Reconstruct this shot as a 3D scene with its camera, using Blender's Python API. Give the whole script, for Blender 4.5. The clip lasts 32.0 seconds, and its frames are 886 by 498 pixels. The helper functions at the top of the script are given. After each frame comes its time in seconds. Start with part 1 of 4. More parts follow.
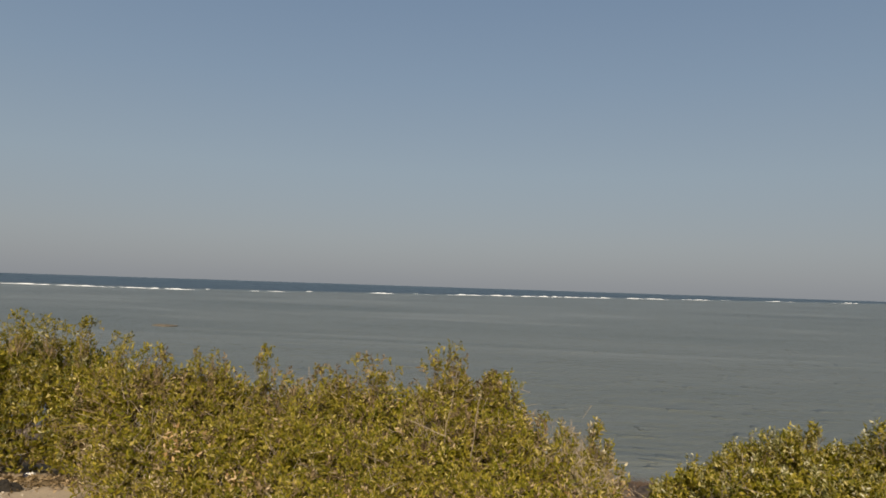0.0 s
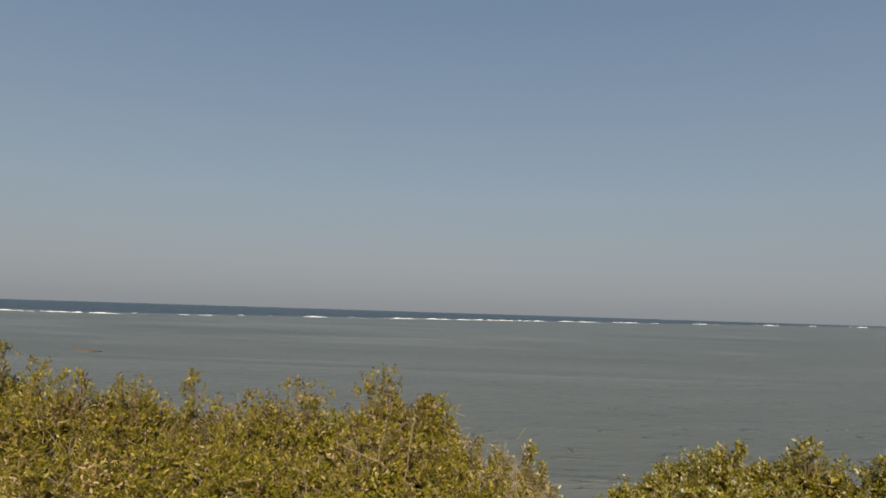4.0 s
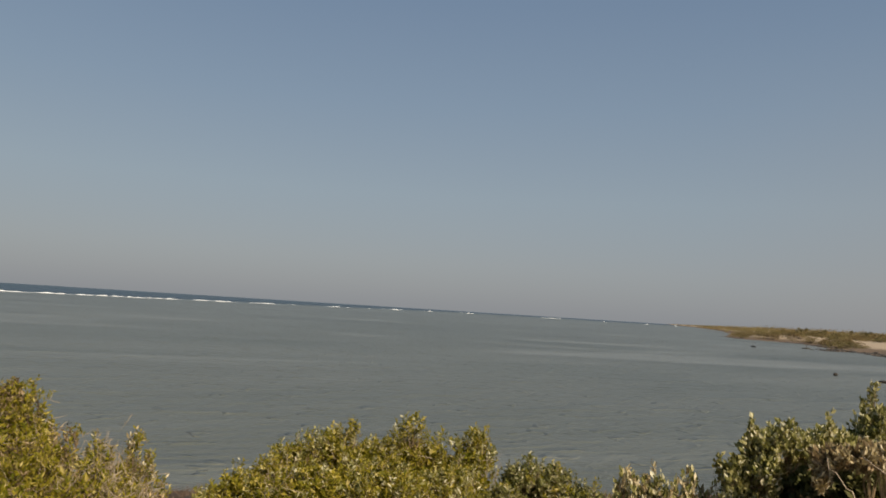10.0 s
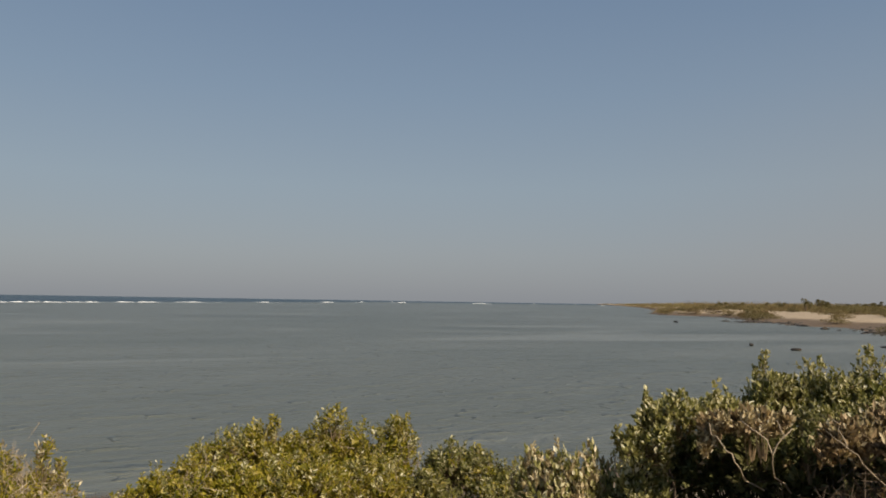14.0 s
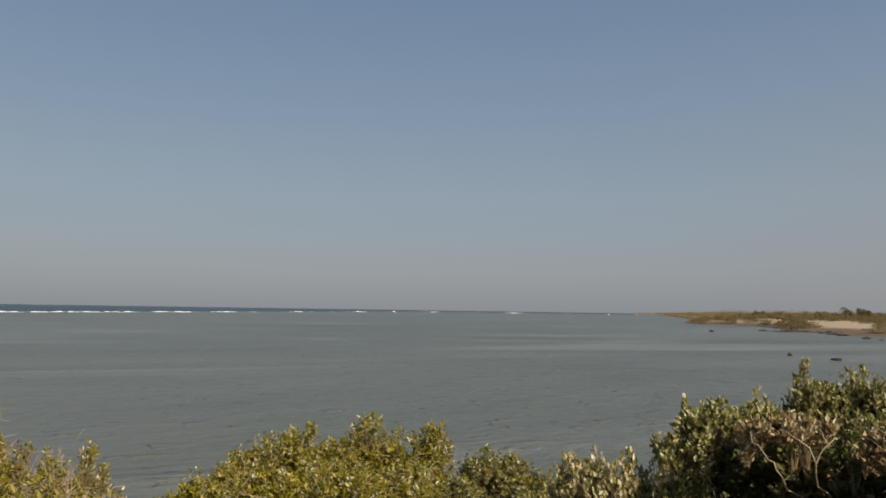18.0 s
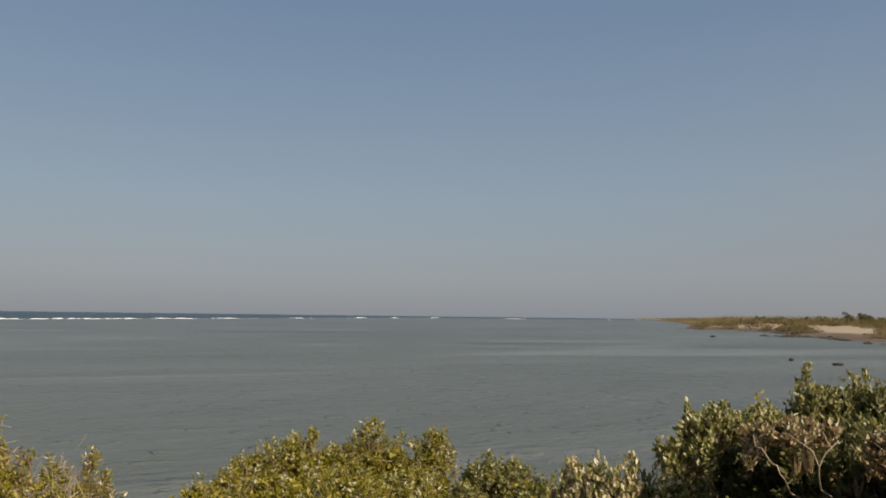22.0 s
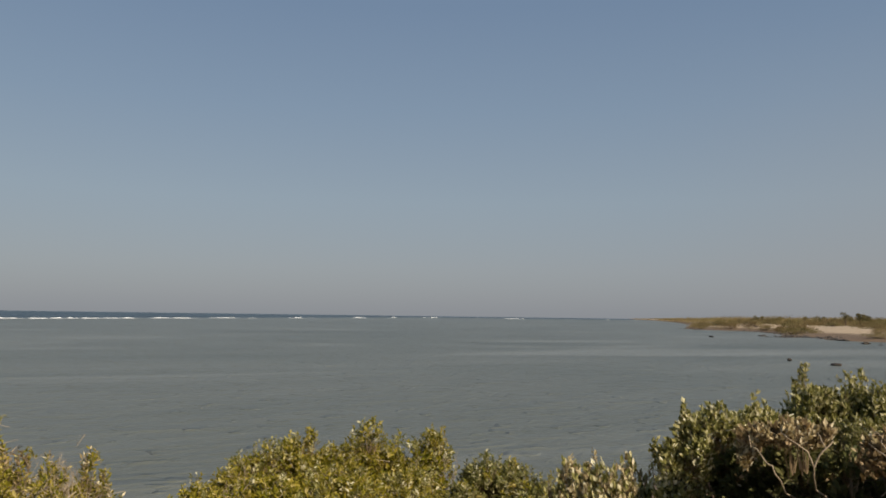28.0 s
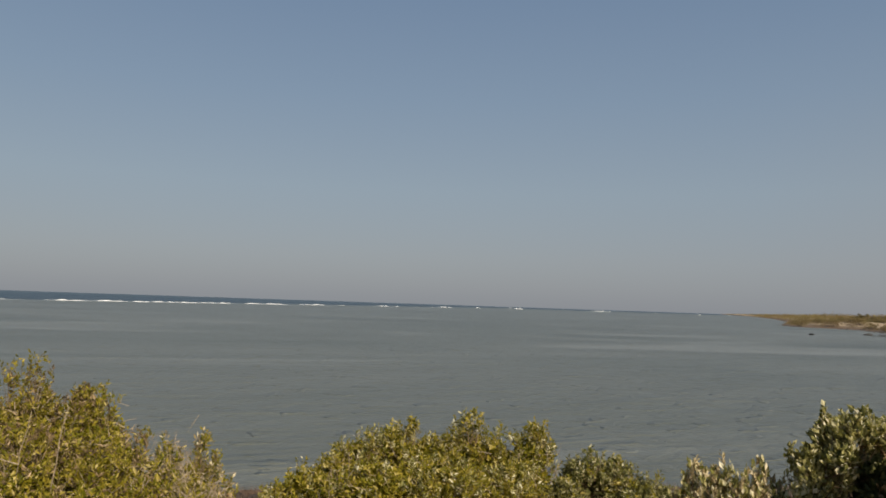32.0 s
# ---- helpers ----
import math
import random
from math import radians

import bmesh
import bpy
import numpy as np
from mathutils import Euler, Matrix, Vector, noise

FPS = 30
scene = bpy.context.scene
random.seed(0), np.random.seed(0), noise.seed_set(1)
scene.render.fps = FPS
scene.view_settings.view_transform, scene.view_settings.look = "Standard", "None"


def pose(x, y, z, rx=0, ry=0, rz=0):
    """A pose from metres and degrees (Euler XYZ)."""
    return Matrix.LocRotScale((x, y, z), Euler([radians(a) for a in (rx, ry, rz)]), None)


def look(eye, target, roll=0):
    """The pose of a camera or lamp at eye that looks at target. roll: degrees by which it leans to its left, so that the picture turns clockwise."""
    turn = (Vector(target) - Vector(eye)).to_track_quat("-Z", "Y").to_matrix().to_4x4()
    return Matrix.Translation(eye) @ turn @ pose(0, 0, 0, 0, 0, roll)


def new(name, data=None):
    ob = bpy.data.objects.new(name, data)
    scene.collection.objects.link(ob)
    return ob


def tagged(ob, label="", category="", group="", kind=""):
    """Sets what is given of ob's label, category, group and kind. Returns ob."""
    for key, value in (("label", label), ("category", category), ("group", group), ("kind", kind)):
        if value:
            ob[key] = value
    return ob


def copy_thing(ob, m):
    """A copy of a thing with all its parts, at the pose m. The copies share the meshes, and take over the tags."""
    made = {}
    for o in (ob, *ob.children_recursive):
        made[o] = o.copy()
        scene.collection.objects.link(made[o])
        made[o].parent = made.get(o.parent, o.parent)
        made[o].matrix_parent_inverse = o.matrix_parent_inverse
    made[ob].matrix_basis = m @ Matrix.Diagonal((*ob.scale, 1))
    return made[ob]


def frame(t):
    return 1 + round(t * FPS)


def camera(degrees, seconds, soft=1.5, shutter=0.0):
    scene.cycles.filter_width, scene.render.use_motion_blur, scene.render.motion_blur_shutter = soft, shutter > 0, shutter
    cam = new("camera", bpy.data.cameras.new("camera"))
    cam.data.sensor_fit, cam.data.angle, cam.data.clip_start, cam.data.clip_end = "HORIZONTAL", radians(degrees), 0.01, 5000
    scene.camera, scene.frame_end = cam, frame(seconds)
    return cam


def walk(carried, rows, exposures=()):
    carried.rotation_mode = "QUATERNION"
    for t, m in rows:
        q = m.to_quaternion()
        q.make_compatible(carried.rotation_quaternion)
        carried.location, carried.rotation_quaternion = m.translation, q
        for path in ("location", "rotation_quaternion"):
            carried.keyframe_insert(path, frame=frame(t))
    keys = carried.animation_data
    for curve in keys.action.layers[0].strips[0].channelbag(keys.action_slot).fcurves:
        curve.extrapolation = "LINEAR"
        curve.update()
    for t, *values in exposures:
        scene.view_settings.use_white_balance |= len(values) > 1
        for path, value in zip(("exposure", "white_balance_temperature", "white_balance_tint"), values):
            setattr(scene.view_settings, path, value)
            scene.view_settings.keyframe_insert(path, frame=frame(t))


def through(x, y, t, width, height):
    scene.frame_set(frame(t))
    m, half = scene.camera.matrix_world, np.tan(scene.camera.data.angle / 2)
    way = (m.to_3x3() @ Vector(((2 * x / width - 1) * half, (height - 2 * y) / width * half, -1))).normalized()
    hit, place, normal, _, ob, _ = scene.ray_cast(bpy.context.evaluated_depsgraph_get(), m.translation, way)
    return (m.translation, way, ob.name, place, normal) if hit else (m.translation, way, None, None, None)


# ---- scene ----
PATH = [  # seconds, x, y, z, heading to the right of +y, tilt up, lean
    (0, -0.193, -0.107, 3.317, -10.39, 2.80, 1.88),
    (0.5, -0.170, -0.085, 3.310, -9.85, 1.35, 2.22),
    (1, -0.113, -0.126, 3.309, -13.96, 2.19, 2.17),
    (1.5, -0.128, -0.103, 3.271, -12.21, 4.35, 2.72),
    (2, -0.180, -0.089, 3.310, -8.65, 5.03, 2.71),
    (2.5, -0.161, -0.067, 3.308, -7.93, 4.62, 2.68),
    (3, -0.155, -0.051, 3.306, -6.94, 4.50, 2.55),
    (3.5, -0.172, -0.037, 3.308, -5.95, 4.62, 2.46),
    (4, -0.189, -0.047, 3.305, -5.64, 4.69, 1.80),
    (4.5, -0.166, -0.029, 3.285, -5.59, 4.14, 1.83),
    (6.5, -0.166, -0.018, 3.284, -4.88, 3.46, 1.05),
    (7, -0.206, -0.051, 3.302, -4.78, 3.03, 1.10),
    (7.5, -0.207, -0.044, 3.291, -4.88, 2.73, 0.80),
    (8, -0.219, 0.018, 3.304, -3.09, 1.62, 1.21),
    (8.5, -0.194, -0.025, 3.299, -6.26, 0.94, 2.19),
    (9, -0.204, 0.048, 3.295, 0.00, 2.41, 2.10),
    (9.5, -0.162, 0.155, 3.281, 10.43, 4.08, 1.33),
    (10, -0.010, 0.209, 3.304, 20.71, 4.50, 3.58),
    (10.5, 0.042, 0.158, 3.305, 26.98, 3.40, 2.98),
    (11, 0.106, 0.122, 3.311, 28.18, 3.38, 2.77),
    (11.5, 0.166, 0.046, 3.311, 29.23, 3.45, 3.05),
    (12, 0.204, 0.048, 3.313, 32.96, 3.60, 1.91),
    (12.5, 0.165, 0.072, 3.310, 30.96, 3.46, 1.59),
    (13, 0.145, 0.053, 3.314, 27.41, 3.40, 2.64),
    (13.5, 0.137, 0.016, 3.321, 25.74, 4.36, 0.95),
    (14, 0.147, 0.034, 3.314, 25.98, 3.88, 0.93),
    (14.5, 0.140, 0.028, 3.314, 25.77, 4.22, 1.33),
    (16.5, 0.130, 0.035, 3.300, 25.37, 4.56, 1.29),
    (17, 0.114, 0.018, 3.304, 25.03, 4.68, 1.24),
    (17.5, 0.103, 0.017, 3.299, 23.91, 4.70, 1.29),
    (18, 0.095, 0.010, 3.300, 23.60, 4.54, 0.86),
    (18.5, 0.088, 0.009, 3.299, 23.51, 4.26, 1.41),
    (19, 0.066, -0.005, 3.300, 22.73, 4.84, 1.96),
    (19.5, 0.085, 0.001, 3.300, 23.93, 4.88, 1.05),
    (20, 0.081, -0.020, 3.321, 23.28, 4.80, 1.18),
    (20.5, 0.091, -0.005, 3.309, 23.65, 4.39, 1.38),
    (21, 0.075, -0.026, 3.307, 22.95, 4.50, 0.98),
    (21.5, 0.066, -0.016, 3.298, 23.24, 3.97, 0.78),
    (22, 0.075, 0.001, 3.289, 23.55, 4.98, 0.72),
    (22.5, 0.078, -0.040, 3.293, 23.92, 4.84, 0.75),
    (23, 0.086, -0.055, 3.301, 24.12, 4.57, 0.29),
    (23.5, 0.091, -0.055, 3.293, 24.18, 4.02, 0.32),
    (24, 0.076, -0.048, 3.303, 23.87, 4.65, 1.50),
    (24.5, 0.087, -0.013, 3.299, 23.74, 4.64, 1.60),
    (25, 0.098, 0.005, 3.301, 23.65, 5.04, 1.25),
    (25.5, 0.093, -0.018, 3.303, 23.91, 5.15, 1.33),
    (27.5, 0.061, -0.012, 3.295, 23.38, 5.18, 1.20),
    (28, 0.076, -0.021, 3.295, 23.64, 4.97, 0.78),
    (28.5, 0.077, -0.028, 3.298, 23.35, 4.83, 1.12),
    (29, 0.052, -0.045, 3.295, 21.75, 4.00, 1.31),
    (29.5, 0.032, -0.040, 3.284, 20.76, 4.69, 1.38),
    (30, -0.011, -0.050, 3.313, 18.98, 4.61, 2.08),
    (30.5, -0.021, -0.048, 3.314, 18.80, 4.54, 2.04),
    (31, -0.025, 0.026, 3.318, 18.36, 5.36, 1.48),
    (31.5, -0.068, 0.153, 3.311, 17.93, 5.66, 1.08),
    (32, -0.099, 0.219, 3.290, 17.28, 4.11, 1.91),
]


def gaze(heading, tilt):
    a, b = radians(heading), radians(tilt)
    return Vector((math.sin(a) * math.cos(b), math.cos(a) * math.cos(b), math.sin(b)))


cam = camera(59.9, 32.0, soft=1.7)
walk(cam, [(t, look((x, y, z), Vector((x, y, z)) + 10 * gaze(h, p), lean)) for t, x, y, z, h, p, lean in PATH], [(0, 0.46, 6800, 10), (9.5, 0.46, 6830, 10), (11, 0.46, 7030, 10), (12, 0.46, 6920, 10), (13, 0.46, 6850, 10), (14.5, 0.46, 6740, 10), (17, 0.46, 6720, 10), (32, 0.46, 6710, 10)])

# ---- light ----
SUN_AZ, SUN_EL = 168.0, 33.0
world = bpy.data.worlds.new("sky")
scene.world = world
world.use_nodes = True
wn, wl = world.node_tree.nodes, world.node_tree.links
wn.clear()
w_out, w_bg = wn.new("ShaderNodeOutputWorld"), wn.new("ShaderNodeBackground")
w_sky = wn.new("ShaderNodeTexSky")
w_sky.sky_type = "NISHITA"
w_sky.sun_disc = False
w_sky.sun_elevation, w_sky.sun_rotation = radians(SUN_EL), radians(SUN_AZ)
w_sky.air_density, w_sky.dust_density, w_sky.ozone_density = 1.0, 1.6, 1.5
# a thick sea haze that greys the sky towards the horizon, the same all round
w_geo, w_sep = wn.new("ShaderNodeTexCoord"), wn.new("ShaderNodeSeparateXYZ")
w_ramp, w_mix = wn.new("ShaderNodeValToRGB"), wn.new("ShaderNodeMix")
w_mix.data_type = "RGBA"
wl.new(w_geo.outputs["Generated"], w_sep.inputs[0])
wl.new(w_sep.outputs["Z"], w_ramp.inputs["Fac"])
HAZE = [(0.0, (2.74, 2.96, 3.34)), (0.06, (2.92, 3.24, 3.68)), (0.146, (2.77, 3.42, 4.10)), (0.26, (2.20, 3.01, 4.06)), (0.38, (1.72, 2.52, 3.75)), (1.0, (1.2, 2.0, 3.4))]
while len(w_ramp.color_ramp.elements) < len(HAZE):
    w_ramp.color_ramp.elements.new(0.5)
for e, (p, c) in zip(w_ramp.color_ramp.elements, HAZE):
    e.position, e.color = p, (*c, 1)
w_mix.inputs["Factor"].default_value = 0.85
wl.new(w_sky.outputs["Color"], w_mix.inputs["A"])
wl.new(w_ramp.outputs["Color"], w_mix.inputs["B"])
# the haze is warmer on the sun's side
w_dot, w_side, w_low, w_warm, w_fac = wn.new("ShaderNodeVectorMath"), wn.new("ShaderNodeMapRange"), wn.new("ShaderNodeMapRange"), wn.new("ShaderNodeMix"), wn.new("ShaderNodeMath")
w_dot.operation, w_fac.operation, w_warm.data_type = "DOT_PRODUCT", "MULTIPLY", "RGBA"
w_dot.inputs[1].default_value = (math.sin(radians(SUN_AZ)), math.cos(radians(SUN_AZ)), 0)
wl.new(w_geo.outputs["Generated"], w_dot.inputs[0])
wl.new(w_dot.outputs["Value"], w_side.inputs["Value"])
w_side.inputs["From Min"].default_value, w_side.inputs["From Max"].default_value, w_side.inputs["To Max"].default_value = -0.62, 0.0, 0.75
wl.new(w_sep.outputs["Z"], w_low.inputs["Value"])
w_low.inputs["From Min"].default_value, w_low.inputs["From Max"].default_value = 0.34, 0.02
wl.new(w_side.outputs["Result"], w_fac.inputs[0])
wl.new(w_low.outputs["Result"], w_fac.inputs[1])
wl.new(w_fac.outputs[0], w_warm.inputs["Factor"])
wl.new(w_mix.outputs["Result"], w_warm.inputs["A"])
w_warm.inputs["B"].default_value = (3.3, 3.2, 3.2, 1)
wl.new(w_warm.outputs["Result"], w_bg.inputs["Color"])
w_bg.inputs["Strength"].default_value = 0.0707
wl.new(w_bg.outputs[0], w_out.inputs[0])

sun = new("sun", bpy.data.lights.new("sun", "SUN"))
sun.data.energy, sun.data.angle, sun.data.color = 5.0, radians(0.6), (1.0, 0.86, 0.66)
sun.matrix_world = look(30 * gaze(SUN_AZ, SUN_EL), (0, 0, 0))


# ---- materials ----
def material(name):
    m = bpy.data.materials.new(name)
    m.use_nodes = True
    return m, m.node_tree.nodes, m.node_tree.links, m.node_tree.nodes["Principled BSDF"]


def ramp(nodes, links, source, *stops):
    r = nodes.new("ShaderNodeValToRGB")
    while len(r.color_ramp.elements) < len(stops):
        r.color_ramp.elements.new(0.5)
    for e, (p, c) in zip(r.color_ramp.elements, stops):
        e.position, e.color = p, (*c, 1)
    links.new(source, r.inputs["Fac"])
    return r.outputs["Color"]


def noise_tex(nodes, links, vector, scale, detail=4.0, rough=0.55, distort=0.0):
    n = nodes.new("ShaderNodeTexNoise")
    n.inputs["Scale"].default_value, n.inputs["Detail"].default_value = scale, detail
    n.inputs["Roughness"].default_value, n.inputs["Distortion"].default_value = rough, distort
    links.new(vector, n.inputs["Vector"])
    return n.outputs["Fac"]


def place(nodes, links, scale=(1, 1, 1), turn=0.0):
    """World position, stretched and turned about z."""
    g, m = nodes.new("ShaderNodeNewGeometry"), nodes.new("ShaderNodeMapping")
    m.inputs["Scale"].default_value, m.inputs["Rotation"].default_value[2] = scale, radians(turn)
    links.new(g.outputs["Position"], m.inputs["Vector"])
    return m.outputs["Vector"]


def blend(nodes, links, fac, a, b, kind="MIX"):
    m = nodes.new("ShaderNodeMix")
    m.data_type, m.blend_type = "RGBA", kind
    for value, key in ((fac, "Factor"), (a, "A"), (b, "B")):
        if isinstance(value, (int, float)):
            m.inputs[key].default_value = value
        elif isinstance(value, tuple):
            m.inputs[key].default_value = (*value, 1)
        else:
            links.new(value, m.inputs[key])
    return m.outputs["Result"]


def number(nodes, links, op, a, b=0.0, c=None):
    m = nodes.new("ShaderNodeMath")
    m.operation = op
    for i, v in enumerate((a, b) if c is None else (a, b, c)):
        if isinstance(v, (int, float)):
            m.inputs[i].default_value = v
        else:
            links.new(v, m.inputs[i])
    return m.outputs[0]


def bump(nodes, links, height, strength, distance, bsdf, normal=None):
    b = nodes.new("ShaderNodeBump")
    b.inputs["Strength"].default_value, b.inputs["Distance"].default_value = strength, distance
    links.new(height, b.inputs["Height"])
    if normal is not None:
        links.new(normal, b.inputs["Normal"])
    if bsdf is not None:
        links.new(b.outputs[0], bsdf.inputs["Normal"])
    return b.outputs[0]


def leaf_material(name, stops, gloss=0.5, through=0.44, old=(0.20, 0.155, 0.03), glow=(1.0, 0.95, 0.45), patches=1.7, aged=0.4):
    m, n, l, p = material(name)
    g = n.new("ShaderNodeNewGeometry")
    c = ramp(n, l, g.outputs["Random Per Island"], *stops)
    patch = noise_tex(n, l, place(n, l), patches, 3)
    c = blend(n, l, ramp(n, l, patch, (0.38, (0, 0, 0)), (0.7, (aged, aged, aged))), c, old)
    l.new(c, p.inputs["Base Color"])
    p.inputs["Roughness"].default_value = gloss
    p.inputs["Specular IOR Level"].default_value = 0.22
    t, mix, out = n.new("ShaderNodeBsdfTranslucent"), n.new("ShaderNodeMixShader"), n["Material Output"]
    l.new(blend(n, l, 1.0, c, glow, "MULTIPLY"), t.inputs["Color"])
    mix.inputs[0].default_value = through
    l.new(p.outputs[0], mix.inputs[1])
    l.new(t.outputs[0], mix.inputs[2])
    l.new(mix.outputs[0], out.inputs["Surface"])
    return m


LEAF_YELLOW = leaf_material("yellow_green_leaf", [(0.0, (0.085, 0.095, 0.008)), (0.35, (0.170, 0.168, 0.013)), (0.66, (0.275, 0.240, 0.022)), (0.87, (0.40, 0.33, 0.055)), (1.0, (0.64, 0.55, 0.25))])
# Palest steps here and in the grey, brown and pale leaves paint in sunlit glints.
LEAF_GREEN = leaf_material("olive_green_leaf", [(0.0, (0.06, 0.07, 0.018)), (0.4, (0.135, 0.145, 0.042)), (0.7, (0.235, 0.23, 0.085)), (0.88, (0.40, 0.375, 0.20)), (1.0, (0.72, 0.69, 0.54))], 0.45, 0.4, (0.17, 0.145, 0.06), (1.0, 0.97, 0.6))
# Olive leaf darkened in its own colour to stand for crown shade.
LEAF_SHADE = leaf_material("shade_toned_green_leaf", [(0.0, (0.06, 0.07, 0.024)), (0.5, (0.105, 0.115, 0.042)), (1.0, (0.19, 0.185, 0.08))], 0.5, 0.35, (0.12, 0.10, 0.045), (1.0, 0.97, 0.6))
LEAF_GREY = leaf_material("grey_green_leaf", [(0.0, (0.09, 0.10, 0.026)), (0.35, (0.20, 0.20, 0.062)), (0.62, (0.37, 0.35, 0.145)), (0.82, (0.57, 0.53, 0.30)), (1.0, (0.80, 0.77, 0.62))], 0.45, 0.45, (0.23, 0.20, 0.10), (1.0, 0.97, 0.65))
LEAF_BROWN = leaf_material("sun_dried_leaf", [(0.0, (0.05, 0.036, 0.02)), (0.5, (0.145, 0.105, 0.056)), (0.8, (0.29, 0.215, 0.125)), (1.0, (0.54, 0.42, 0.28))], 0.6, 0.3, (0.15, 0.105, 0.055), (1.0, 0.95, 0.6))
LEAF_PALE = leaf_material("pale_upright_leaf", [(0.0, (0.12, 0.094, 0.048)), (0.4, (0.30, 0.245, 0.135)), (0.75, (0.56, 0.475, 0.31)), (1.0, (0.80, 0.73, 0.56))], 0.5, 0.42, (0.26, 0.20, 0.12), (1.0, 0.96, 0.7))
LEAF_WITHERED = leaf_material("withered_leaf", [(0.0, (0.26, 0.15, 0.07)), (0.5, (0.42, 0.28, 0.14)), (1.0, (0.60, 0.46, 0.30))], 0.7, 0.2)
LEAF_FAR = leaf_material("scrub_leaf", [(0.0, (0.07, 0.062, 0.028)), (0.5, (0.145, 0.128, 0.055)), (1.0, (0.25, 0.215, 0.10))], 0.6, 0.25, (0.165, 0.112, 0.062), (1.0, 0.95, 0.7), 0.045, 0.85)
LEAF_TREE = leaf_material("dark_tree_leaf", [(0.0, (0.04, 0.042, 0.02)), (0.6, (0.085, 0.08, 0.04)), (1.0, (0.15, 0.13, 0.07))], 0.6, 0.2)


def bark_material(name, dark, light):
    m, n, l, p = material(name)
    v = place(n, l, (1, 1, 0.25))
    f = noise_tex(n, l, v, 60, 5)
    c = ramp(n, l, f, (0.3, dark), (0.7, light))
    l.new(c, p.inputs["Base Color"])
    p.inputs["Roughness"].default_value = 0.85
    bump(n, l, f, 0.5, 0.004, p)
    return m


BARK = bark_material("pale_grey_bark", (0.13, 0.10, 0.07), (0.36, 0.30, 0.22))
DEAD_TWIG = bark_material("dead_brown_twig", (0.034, 0.024, 0.017), (0.105, 0.074, 0.052))
TWIG = bark_material("brown_twig", (0.10, 0.07, 0.04), (0.26, 0.19, 0.11))


def sand_material():
    m, n, l, p = material("shell_sand")
    v = place(n, l)
    coarse, fine, spots = noise_tex(n, l, v, 0.6, 6), noise_tex(n, l, v, 30, 6, 0.7), noise_tex(n, l, v, 9, 3)
    dry = ramp(n, l, coarse, (0.3, (0.29, 0.225, 0.155)), (0.7, (0.38, 0.305, 0.22)))
    dry = blend(n, l, ramp(n, l, fine, (0.45, (0, 0, 0)), (0.75, (0.55, 0.55, 0.55))), dry, (0.47, 0.39, 0.29))
    dry = blend(n, l, ramp(n, l, spots, (0.62, (0, 0, 0)), (0.72, (0.8, 0.8, 0.8))), dry, (0.20, 0.14, 0.09))
    s = n.new("ShaderNodeSeparateXYZ")
    l.new(v, s.inputs[0])
    wob = number(n, l, "MULTIPLY_ADD", coarse, 0.5, -0.25)
    # weed and mud reach higher up the far side of the bay
    swell = number(n, l, "MINIMUM", number(n, l, "MAXIMUM", number(n, l, "MULTIPLY_ADD", s.outputs["X"], 0.02, -1.4), 0.0), 0.4)
    level = number(n, l, "SUBTRACT", number(n, l, "ADD", s.outputs["Z"], wob), swell)
    wet = ramp(n, l, level, (0.25, (1, 1, 1)), (0.62, (0, 0, 0)))
    mud = ramp(n, l, spots, (0.35, (0.06, 0.042, 0.028)), (0.7, (0.165, 0.112, 0.07)))
    l.new(blend(n, l, wet, dry, mud), p.inputs["Base Color"])
    p.inputs["Roughness"].default_value = 0.9
    b = bump(n, l, fine, 0.6, 0.01, None)
    bump(n, l, spots, 0.5, 0.04, p, b)
    return m


SAND = sand_material()


